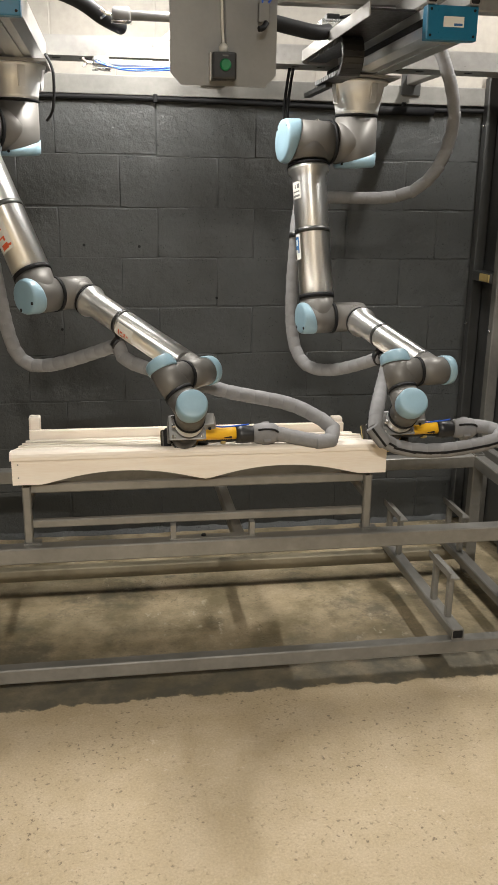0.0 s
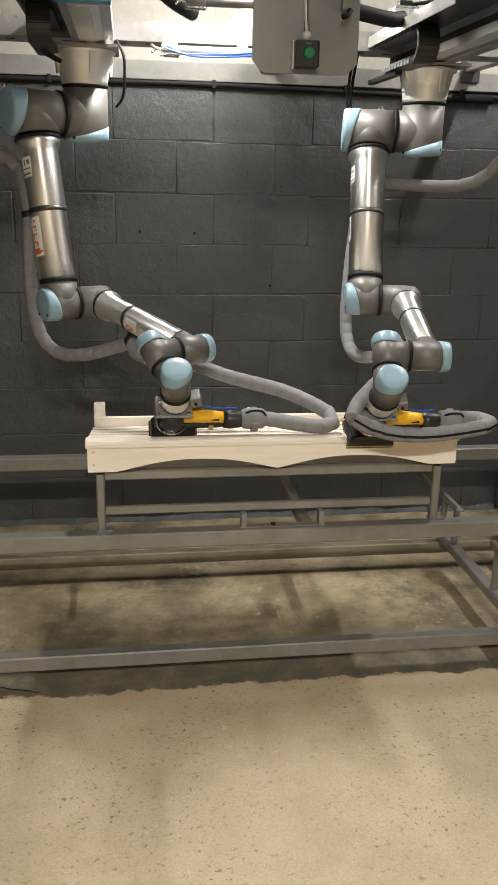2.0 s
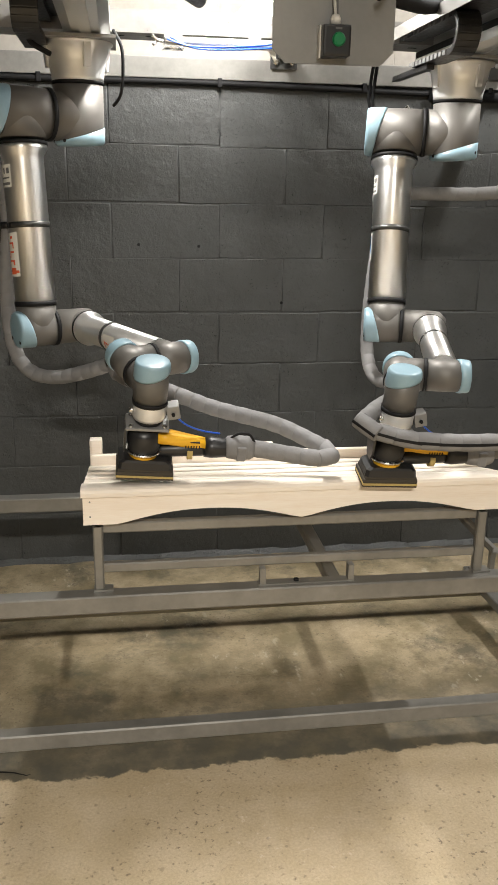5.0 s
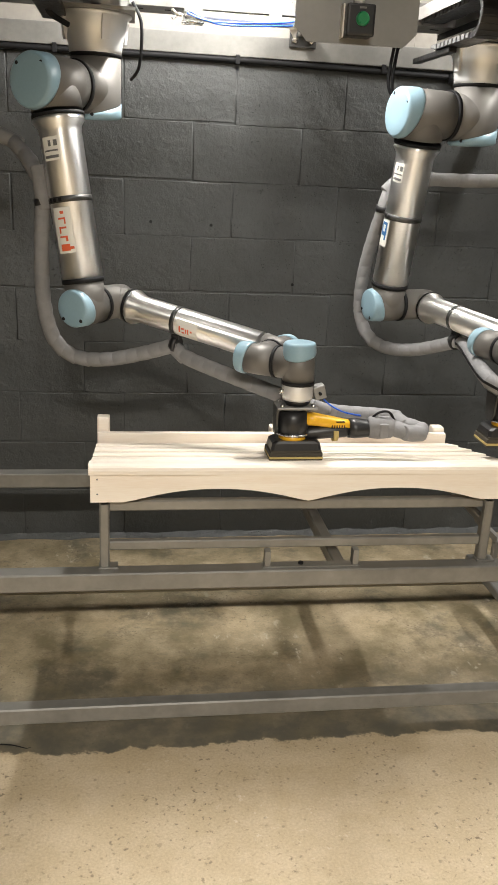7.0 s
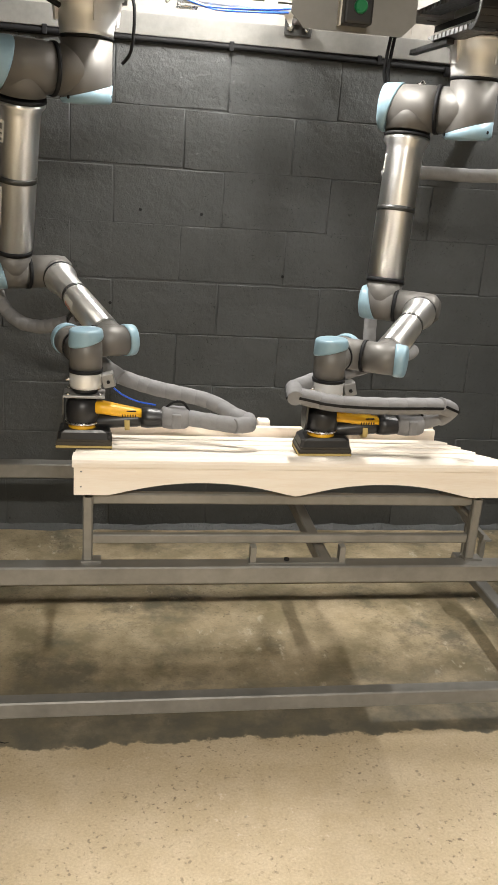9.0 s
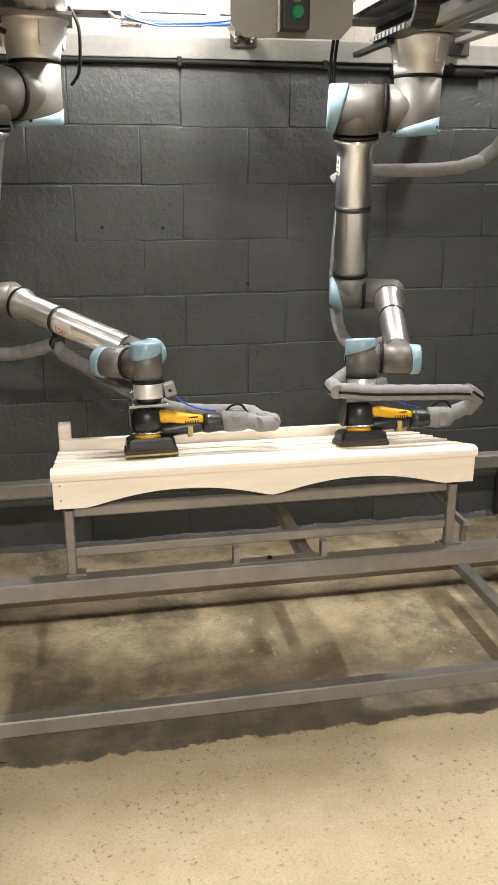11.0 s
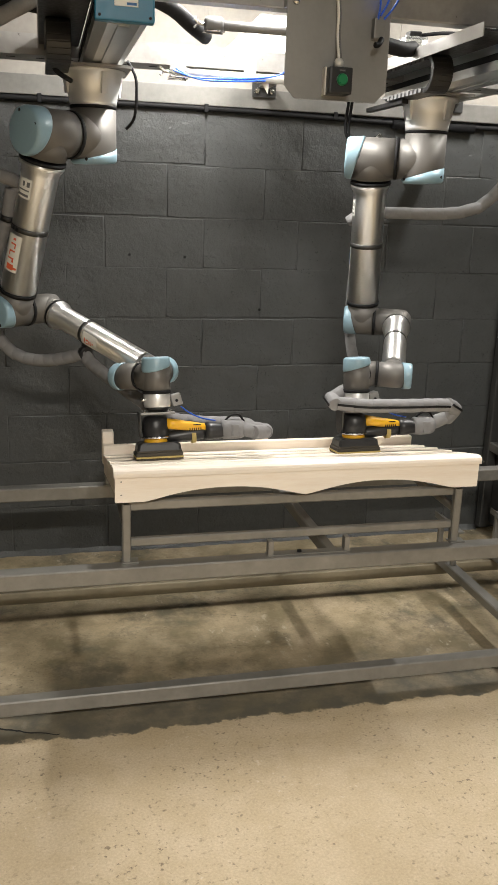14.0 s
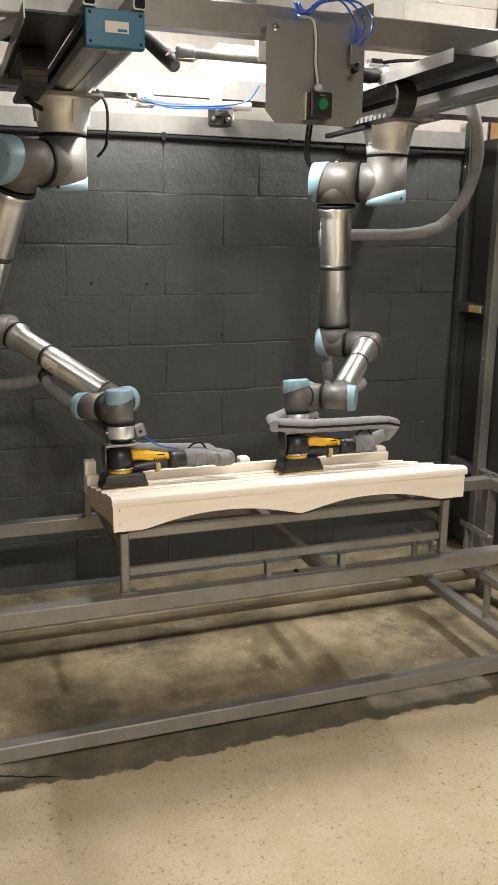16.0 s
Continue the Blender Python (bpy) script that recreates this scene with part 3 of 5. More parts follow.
        sticker(two, (0.065, 0.9), 0.0622, (0.15, -0.12), [(0.55, 0.62, 0.1, 0.9), (0.15, 0.4, 0.1, 0.3), (0.15, 0.4, 0.45, 0.6), (0.78, 0.9, 0.1, 0.9)], M["ink"])
    else:
        sticker(two, (0.09, 0.7), 0.0622, (0.335, 0.02), [(0.1, 0.75, 0.15, 0.32), (0.1, 0.2, 0.32, 0.8), (0.45, 0.6, 0.32, 0.8), (0.2, 0.45, 0.65, 0.85)], M["navy"])
        sticker(two, (0.06, 0.7), 0.0622, (0.15, -0.25), [(0.55, 0.62, 0.1, 0.9), (0.15, 0.4, 0.1, 0.35), (0.15, 0.4, 0.5, 0.62), (0.78, 0.9, 0.1, 0.9)], M["ink"])

    # link three: forearm
    gap = ARM_SIDE - FORE_SIDE
    bm = lathe(B(), (0, 0, gap - 0.055), (0, 0, -1), [(0, 0.054), (gap - 0.045, 0.053), (gap - 0.02, 0.050), (gap + 0.0, 0.03)], 32)
    lathe(bm, (0.006, 0, 0), (-1, 0, 0), [(0, 0.04), (0.02, 0.05), (0.062, 0.0525)], 32)
    three = part("forearm", bm, M["shell"], arm, "warm grey housings joined by a bright tube")
    bm = lathe(B(), (-A3, 0, -0.045), (0, 0, 1), [(0, 0.042), (0.045, 0.0435), (0.098, 0.043)], 32)
    lathe(bm, (-A3 - 0.01, 0, 0), (1, 0, 0), [(0, 0.034), (0.02, 0.041), (0.062, 0.043)], 32)
    part("wrist_housing", bm, M["shell"], three)
    part("seal_ring", lathe(B(), (-0.060, 0, 0), (-1, 0, 0), [(0, 0.0548), (0.010, 0.0548)], 32), M["rubber"], three)
    bm = lathe(B(), (-0.070, 0, 0), (-1, 0, 0), [(0, 0.054), (0.010, 0.054), (0.032, 0.044), (0.045, 0.0425), (0.462, 0.0425)], 36)
    part("tube", bm, M["tube"], three, "bright brushed aluminium tube")
    part("hose_clamp", lathe(B(), (-0.235, 0, 0), (-1, 0, 0), [(0, 0.0444), (0.015, 0.0444)], 32), M["gun"], three, "slotted steel band")
    clip = box(B(), (-0.256, 0.040, -0.012), (-0.228, 0.056, 0.012), 0.003)
    lathe(clip, (-0.252, 0.078, 0), (1, 0, 0), [(0, 0.0265), (0.020, 0.0265)], 20)
    part("cable_clip", clip, M["black"], three, "black plastic hose clip")
    if which == "A":
        sticker(three, (0.075, 1.5), 0.0431, (0.26, 0.35), [(0.15, 0.22, 0.3, 0.62), (0.28, 0.42, 0.35, 0.44), (0.28, 0.42, 0.56, 0.64), (0.46, 0.52, 0.38, 0.6), (0.56, 0.62, 0.36, 0.62), (0.7, 0.78, 0.4, 0.5)], M["print"])
    part("seal_ring", lathe(B(), (-A3, 0, 0.05), (0, 0, 1), [(0, 0.0455), (0.009, 0.0455)], 32), M["rubber"], three)
    cap = part("joint_cap", moved(lid(0.0435, 0.022, 0.2), shift(-A3, 0, -0.042) @ Matrix.Rotation(math.pi, 4, "X")), M["cap"], three, "light blue plastic joint cap")

    # links four and five: two like wrist joints
    bm = lathe(B(), (0, -0.062, 0), (0, 1, 0), [(0, 0.043), (0.05, 0.043), (0.085, 0.036)], 32)
    lathe(bm, (0, 0, -0.045), (0, 0, 1), [(0, 0.042), (0.045, 0.0435), (0.098, 0.043)], 32)
    four = part("first_wrist", bm, M["shell"], arm, "warm grey cast wrist joint")
    part("joint_cap", moved(lid(0.0435, 0.022, 0.2), shift(0, 0, -0.042) @ Matrix.Rotation(math.pi, 4, "X")), M["cap"], four, "light blue plastic joint cap")
    part("seal_ring", lathe(B(), (0, 0, 0.052), (0, 0, 1), [(0, 0.0455), (0.009, 0.0455)], 32), M["rubber"], four)
    bm = lathe(B(), (0, 0.062, 0), (0, -1, 0), [(0, 0.043), (0.05, 0.043), (0.085, 0.036)], 32)
    lathe(bm, (0, 0, -0.042), (0, 0, 1), [(0, 0.042), (0.045, 0.0435), (0.088, 0.043)], 32)
    five = part("second_wrist", bm, M["shell"], arm, "warm grey cast wrist joint")
    part("joint_cap", moved(lid(0.0435, 0.024, 0.28), shift(0, 0, -0.038) @ Matrix.Rotation(math.pi, 4, "X")), M["cap"], five, "light blue plastic joint cap")
    part("seal_ring", lathe(B(), (0, 0, 0.043), (0, 0, 1), [(0, 0.0455), (0.010, 0.0455)], 32), M["rubber"], five)
    six = part("tool_flange", lathe(B(), (0, 0, 0.051), (0, 0, 1), [(0, 0.0415), (0.003, 0.0425), (0.036, 0.0425), (0.0445, 0.040)], 36), M["alu"], arm, "bright aluminium tool flange")
    part("plug", lathe(B(), (-0.040, 0.012, 0.072), (-1, 0, 0), [(0, 0.006), (0.012, 0.006)], 12), M["bright"], six)
    return arm, (one, two, three, four, five, six)


arm_a, links_a = robot("A", "grey blue-capped robot arm hung overhead, with orange printed labels")
arm_b, links_b = robot("B", "grey blue-capped robot arm hung overhead, with blue printed label")


# ---- sanders on the flanges; local z leaves the flange, local x runs along the handle ----
TOOL = 0.167


def sander(which):
    s = thing("orbital_sander", "black and yellow orbital sander bolted under the robot flange", "sander", (0, 0, 0), "robot held sanders")
    bm = lathe(B(), (0, 0, -0.002), (0, 0, 1), [(0, 0.036), (0.010, 0.036), (0.010, 0.031), (0.016, 0.031)], 28)
    part("adapter", bm, M["black"], s)
    bm = box(B(), (-0.058, -0.040, 0.014), (0.052, 0.040, 0.022), 0.003)
    top = part("mount_plate", bm, M["plate"], s, "thick grey steel mounting plate")
    for x, y in ((-0.045, 0.032), (0.04, 0.030), (-0.045, -0.030), (0.04, -0.030)):
        part("bolt", lathe(B(), (x, y, 0.015), (0, 0, -1), [(0, 0.006), (0.007, 0.0055)], 8), M["bright"], top)
    bm = prism(B(), [(-0.034, 0.018), (0.034, 0.018), (0.030, 0.070), (0.016, 0.095), (-0.016, 0.095), (-0.030, 0.070)], "x", -0.060, -0.055)
    part("side_plate", bm, M["gun"], s, "dark side plate of the tool bracket")
    bm = box(B(), (0.047, -0.02, -0.026), (0.080, 0.018, 0.012), 0.004)
    valve = part("air_valve", moved(bm, Matrix.Rotation(radians(14), 4, "Y")), M["plate"], s, "small grey block with a fitting")
    part("plug", lathe(B(), (0.06, 0.019, -0.02), (0, 1, 0), [(0, 0.005), (0.006, 0.004)], 10), M["rubber"], valve)
    bm = lathe(B(), (-0.008, 0, 0.028), (0, 0, 1), [(0, 0.026), (0.006, 0.037), (0.018, 0.043), (0.045, 0.044), (0.062, 0.040), (0.070, 0.036)], 32)
    body = part("motor_head", bm, M["black"], s, "rounded black motor head")
    part("clip_ring", lathe(B(), (-0.008, 0, 0.091), (0, 0, 1), [(0, 0.046), (0.004, 0.047), (0.006, 0.045)], 32), M["bright"], body)
    part("collar", lathe(B(), (-0.008, 0, 0.097), (0, 0, 1), [(0, 0.036), (0.012, 0.038), (0.014, 0.036)], 28), M["yellow"], s, "yellow collar ring")
    bm = B()
    for z, hx, hy in ((0.109, 0.056, 0.039), (0.116, 0.067, 0.042), (0.134, 0.070, 0.044)):
        c = 0.008
        bm.verts.ensure_lookup_table()
        for x, y in ((-hx + c, -hy), (hx - c, -hy), (hx, -hy + c), (hx, hy - c), (hx - c, hy), (-hx + c, hy), (-hx, hy - c), (-hx, -hy + c)):
            bm.verts.new((x - 0.002, y, z))
    bm.verts.ensure_lookup_table()
    for r in (0, 8):
        for k in range(8):
            bm.faces.new([bm.verts[r + k], bm.verts[r + (k + 1) % 8], bm.verts[r + 8 + (k + 1) % 8], bm.verts[r + 8 + k]])
    bm.faces.new([bm.verts[k] for k in range(8)])
    bm.faces.new([bm.verts[16 + k] for k in range(8)])
    part("skirt", bm, M["black"], s, "black rubber dust skirt")
    pad = part("backing_pad", box(B(), (-0.076, -0.046, 0.1402), (0.072, 0.046, 0.152), 0.003), M["pad"], s, "dark rectangular backing pad")
    part("foam", box(B(), (-0.0765, -0.0465, 0.1522), (0.0725, 0.0465, 0.1580), 0.001), M["grit"], pad, "yellow edge of the pad")
    part("foam", box(B(), (-0.0715, -0.0445, 0.1342), (0.0685, 0.0445, 0.1400), 0.001), M["pad"], pad)
    part("abrasive", box(B(), (-0.0760, -0.0460, 0.1582), (0.0720, 0.0460, TOOL - 0.004), 0.001), M["pad"], pad)
    # handle
    rows = [(0.026, 0.054, 0.018, 0.027), (0.05, 0.056, 0.017, 0.025), (0.09, 0.063, 0.016, 0.022), (0.13, 0.069, 0.0145, 0.020), (0.158, 0.073, 0.013, 0.018)]
    bm = B()
    rings = []
    for x, z, hz, hy in rows:
        rings.append([bm.verts.new((x, hy * math.copysign(abs(math.cos(a)) ** 0.7, math.cos(a)), z + hz * math.copysign(abs(math.sin(a)) ** 0.7, math.sin(a)))) for a in (2 * math.pi * k / 16 for k in range(16))])
    for a, b in zip(rings, rings[1:]):
        for k in range(16):
            bm.faces.new((a[k], a[(k + 1) % 16], b[(k + 1) % 16], b[k])).smooth = True
    bm.faces.new(rings[0]), bm.faces.new(rings[-1])
    grip = part("grip", bm, M["yellow"], s, "yellow plastic grip with dark vents")
    for k in range(6):
        part("vent", box(B(), (0.098 + 0.007 * k, 0.0165, 0.069), (0.101 + 0.007 * k, 0.0215, 0.078)), M["rubber"], grip)
    part("print_bar", box(B(), (0.110, 0.0155, 0.058), (0.135, 0.0208, 0.061)), M["rubber"], grip)
    bm = lathe(B(), (0.020, 0, 0.098), (1, 0, -0.10), [(0, 0.014), (0.02, 0.019), (0.12, 0.022), (0.135, 0.019)], 20)
    part("dust_pipe", bm, M["black"], s, "black dust pipe below the grip")
    bm = lathe(B(), (0.105, 0, 0.096), (1, 0, -0.05), [(0, 0.0235), (0.014, 0.0235)], 20)
    part("collar", bm, M["grit"], s, "dull yellow ring on the dust pipe")
    bm = lathe(B(), (0.150, 0, 0.082), (1, 0, 0.02), [(0, 0.027), (0.02, 0.029), (0.055, 0.025), (0.07, 0.023)], 22)
    part("tail", bm, M["black"], s, "black tail of the sander")
    bm = lathe(B(), (0.205, 0, 0.080), (1, 0, 0), [(0, 0.024), (0.006, 0.030), (0.03, 0.033), (0.065, 0.031), (0.075, 0.026)], 22)
    cuff = part("sleeve_cuff", bm, M["sleeve"], s, "grey cloth cuff strapped over the hose end")
    part("strap", box(B(), (0.232, -0.034, 0.062), (0.258, 0.036, 0.103), 0.006), M["sleeve"], cuff)
    part("cable_loop", cable(B(), [(0.215, 0.0, 0.055), (0.235, 0.005, 0.036), (0.262, 0.008, 0.034), (0.28, 0.006, 0.058)], 0.0035, 8, 6), M["rubber"], s)
    part("air_line", cable(B(), [(0.075, 0.004, 0.0), (0.10, 0.0, 0.020), (0.14, -0.01, 0.040), (0.19, -0.02, 0.052)], 0.0025, 8, 6), M["blue"], s, "thin blue air line")
    return s


sander_a, sander_b = sander("A"), sander("B")


# ---- cloth-sleeved hoses, built in short rigid pieces ----
HOSE_R = 0.0225
COUNTS = (18, 20, 22)


def bent(p0, d0, p1, d1, length):
    """Points of a curve from p0 leaving along d0 to p1 arriving along d1, of about the given length."""
    def curve(m):
        a, b = p0 + d0 * m, p1 - d1 * m
        return [((1 - u) ** 3) * p0 + 3 * u * (1 - u) ** 2 * a + 3 * u * u * (1 - u) * b + u ** 3 * p1 for u in (k / 24 for k in range(25))]
    lo, hi = 0.02, 1.2
    for _ in range(18):
        m = (lo + hi) / 2
        c = curve(m)
        if sum((b - a).length for a, b in zip(c, c[1:])) < length:
            lo = m
        else:
            hi = m
    return c


def rounded(points, steps=6):
    out = []
    for i in range(len(points) - 1):
        p0, p1, p2, p3 = points[max(i - 1, 0)], points[i], points[i + 1], points[min(i + 2, len(points) - 1)]
        for k in range(steps):
            t = k / steps
            out.append(0.5 * (2 * p1 + (p2 - p0) * t + (2 * p0 - 5 * p1 + 4 * p2 - p3) * t * t + (3 * p1 - p0 - 3 * p2 + p3) * t ** 3))
    return out + [points[-1]]


def spaced(line, n):
    """n poses of equal step along a line, z along it."""
    run = [0.0]
    for a, b in zip(line, line[1:]):
        run.append(run[-1] + (b - a).length)
    out, k = [], 0
    for j in range(n):
        s = run[-1] * (j + 0.5) / n
        while k < len(run) - 2 and run[k + 1] < s:
            k += 1
        a, b = line[k], line[k + 1]
        p = a + (b - a) * ((s - run[k]) / max(run[k + 1] - run[k], 1e-6))
        ahead = line[min(k + 2, len(line) - 1)] - line[max(k - 1, 0)]
        q = ahead.to_track_quat("Z", "Y")
        out.append(Matrix.Translation(p) @ q.to_matrix().to_4x4())
    return out


def hose_line(which, t):
    """The three runs of a hose at t seconds: roof to upper arm, upper arm to forearm, forearm to sander."""
    one, two, three, four, five, six, tool = links(which, t)
    arm_dir = -two.to_3x3().col[0]
    fore_dir = -three.to_3x3().col[0]
    back = two.to_3x3().col[1].normalized() * BACK_SIDE
    out = (back * 0.91 + two.to_3x3().col[2] * 0.41).normalized()
    clamp = two @ Vector((-0.32, 0, 0)) + out * 0.085
    fore = three @ Vector((-0.242, 0.078, 0))
    flat = Vector((fore_dir.x, fore_dir.y, 0)).normalized()
    top, mid = HOSE_TOP[which]
    if which == "A":
        lead = [clamp - arm_dir * 0.075 + out * 0.004]
    else:
        lead = [two @ Vector((-0.205, 0, 0)) + Vector((0.02, 0.090, 0)), two @ Vector((-0.262, 0, 0)) + (out + Vector((0, 0.6, 0))).normalized() * 0.089]
    first = rounded([top, *mid, *lead, clamp])
    second = bent(clamp, (arm_dir + out * 0.22).normalized(), fore, (flat * 0.75 + Vector((0.45, 0, 0.42))).normalized(), 0.84)
    last = tool @ Vector((0.275, 0, 0.08))

    def loop(reach):
        if which == "A":
            r = reach - 0.30
            offs = [(-0.25, 0.11, 0.045), (-0.14, 0.12, 0.012), (r * 0.5, 0.11, 0.0), (r, 0.065, -0.008), (r + 0.035, 0.012, -0.012), (r - 0.005, -0.035, -0.008)]
            ring = [(last + Vector(o)).lerp(tool @ Vector((0.275 + o[0], -o[1], 0.08 - o[2])), 0.7) for o in offs]
        else:
            pts = [(-0.085, 0.02, -0.030), (-0.03, 0.085, -0.010), (0.11, 0.105, -0.005), (reach, 0.075, 0.005), (reach + 0.035, 0.03, 0.04), (reach - 0.01, 0.0, 0.07)]
            ring = [tool @ Vector(p) for p in pts]
        if which == "A":
            # the closer the clip comes to the tool, the straighter the hose falls to its far bend
            near = min(max((0.68 - (fore - last).length) / 0.15, 0.0), 1.0)
            for k, u in enumerate((0.34, 0.58, 0.82)):
                ring[k] = ring[k].lerp(fore.lerp(ring[3], u) + Vector((0, 0.02, 0.01)), near)
        line = [fore, fore + fore_dir * 0.06 - Vector((0, 0, 0.03 if which == "A" else 0))] + ring + [last]
        return rounded(line)
    lo, hi = 0.30, 0.62
    want = 1.00 if which == "A" else 0.90
    for _ in range(12):
        m = (lo + hi) / 2
        c = loop(m)
        if sum((b - a).length for a, b in zip(c, c[1:])) < want:
            lo = m
        else:
            hi = m
    return first, second, c


HOSE_TOP = {
    "A": (Vector((-0.28, 2.95, 2.18)), [Vector((-0.56, 2.98, 2.03)), Vector((-0.84, 3.05, 1.92)), Vector((-0.80, 3.12, 1.76)), Vector((-0.56, 3.18, 1.68)), Vector((-0.42, 3.24, 1.63))]),
    "B": (Vector((1.29, 3.12, 2.10)), [Vector((1.365, 3.14, 1.94)), Vector((1.385, 3.18, 1.80)), Vector((1.33, 3.22, 1.655)), Vector((1.20, 3.27, 1.585))]),
}


def hose(which):
    h = thing("dust_hose", "grey cloth-sleeved dust hose clipped along the robot arm", "hose", (0, 0, 0), "dust hoses")
    runs = hose_line(which, 0.0)
    pieces = []
    for run, n in zip(runs, COUNTS):
        step = max(sum((b - a).length for a, b in zip(run, run[1:])) / n, 0.03) * 0.72
        bm = lathe(B(), (0, 0, -step), (0, 0, 1), [(0, HOSE_R * 0.90), (0.004, HOSE_R * 0.96), (step * 0.6, HOSE_R * 1.0), (step, HOSE_R * 1.03), (step * 1.4, HOSE_R), (2 * step - 0.004, HOSE_R * 0.96), (2 * step, HOSE_R * 0.90)], 18)
        zipped = which == "B" and n == COUNTS[2]
        if zipped:
            old = set(bm.faces)
            box(bm, (-HOSE_R * 1.08, -0.0035, -step), (-HOSE_R * 0.9, 0.0035, step))
            for f in bm.faces:
                f.material_index = 0 if f in old else 1
        ob = part("sleeve_piece", bm, M["sleeve"], h)
        if zipped:
            ob.data.materials.append(M["rubber"])
        pieces.append(ob)
        for k in range(n - 1):
            c = ob.copy()
            scene.collection.objects.link(c)
            pieces.append(c)
    return h, pieces


hose_a, pieces_a = hose("A")
hose_b, pieces_b = hose("B")


# ---- bench ----
def slat_z(y):
    return 0.827 - 0.21 * (y - 2.60)


def bench():
    b = thing("garden_bench", "unfinished pale pine bench seat with a scalloped apron", "bench", (0, 0, 0))
    x0, x1 = -0.165, 0.992
    outline = [(x0, 0.820), (x0, 0.742), (x0 + 0.085, 0.742)]
    n = 20
    for lo, hi in ((x0 + 0.085, 0.415), (0.415, x1 - 0.085)):
        for k in range(1, n + 1):
            u = k / n
            rise = 0.036 * (1 - abs(2 * u - 1) ** 2.2) ** 1.25
            outline.append((lo + (hi - lo) * u, 0.742 + rise))
    outline += [(x1, 0.742), (x1, 0.820)]
    bm = B()
    f = [bm.verts.new((x, 2.512, z)) for x, z in outline]
    g = [bm.verts.new((x, 2.534, z)) for x, z in outline]
    top_f = [bm.verts.new((x, 2.512, 0.820)) for x, z in outline[2:-2]]
    top_g = [bm.verts.new((x, 2.534, 0.820)) for x, z in outline[2:-2]]
    lf, lg = [f[0]] + top_f + [f[-1]], [g[0]] + top_g + [g[-1]]
    bf, bg = f[1:-1], g[1:-1]
    for k in range(len(lf) - 1):
        bm.faces.new((lf[k], lf[k + 1], bf[k + 1], bf[k]))
        bm.faces.new((lg[k + 1], lg[k], bg[k], bg[k + 1]))
        bm.faces.new((lf[k + 1], lf[k], lg[k], lg[k + 1]))
        bm.faces.new((bf[k], bf[k + 1], bg[k + 1], bg[k]))
    bm.faces.new((lf[0], bf[0], bg[0], lg[0])), bm.faces.new((lf[-1], lg[-1], bg[-1], bf[-1]))
    part("apron", bm, M["pine"], b, "pale pine apron with two shallow arches")
    for x, z in ((x0 + 0.018, 0.806), (x0 + 0.018, 0.765)):
        part("screw", lathe(B(), (x, 2.5125, z), (0, -1, 0), [(0, 0.0026), (0.0012, 0.0022)], 8), M["ink"], b)
    # nosing with a rounded front, then the seat slats stepping down to the rear
    prof = [(2.504, 0.8205), (2.504, 0.832), (2.507, 0.839), (2.514, 0.8435), (2.526, 0.8445), (2.545, 0.8415), (2.594, 0.8290), (2.594, 0.808), (2.55, 0.8205)]
    part("nosing_slat", prism(B(), prof, "x", x0 - 0.004, x1 + 0.004), M["pine"], b, "front slat with a rounded nose")
    y = 2.597
    for w in (0.105, 0.105, 0.105, 0.105):
        lo, hi = y, y + w - 0.008
        c = 0.003
        up, down = slat_z(lo) + 0.0015, slat_z(hi) - 0.002
        prof = [(lo, up - 0.024), (lo, up - c), (lo + c, up), (hi - c, down), (hi, down - c), (hi, down - 0.020)]
        part("slat", prism(B(), prof, "x", x0, x1), M["pine"], b)
        y += w
    part("rear_board", box(B(), (x0 + 0.002, 3.020, 0.722), (x1 - 0.002, 3.042, 0.768), 0.003), M["pine"], b, "upright pine board along the rear of the seat")
    for x in (x0, 0.395, x1 - 0.04):
        part("rear_post", box(B(), (x, 3.044, 0.69), (x + 0.04, 3.088, 0.812 if x < 0 else 0.782), 0.007), M["pine"], b, "rounded pine post top")
        part("bearer", prism(B(), [(2.536, 0.745), (2.536, 0.8075), (2.60, 0.803), (3.043, 0.710), (3.043, 0.665), (2.60, 0.745)], "x", x + 0.004, x + 0.034), M["pine"], b, "pine bearer under the slats")
    return b


bench()


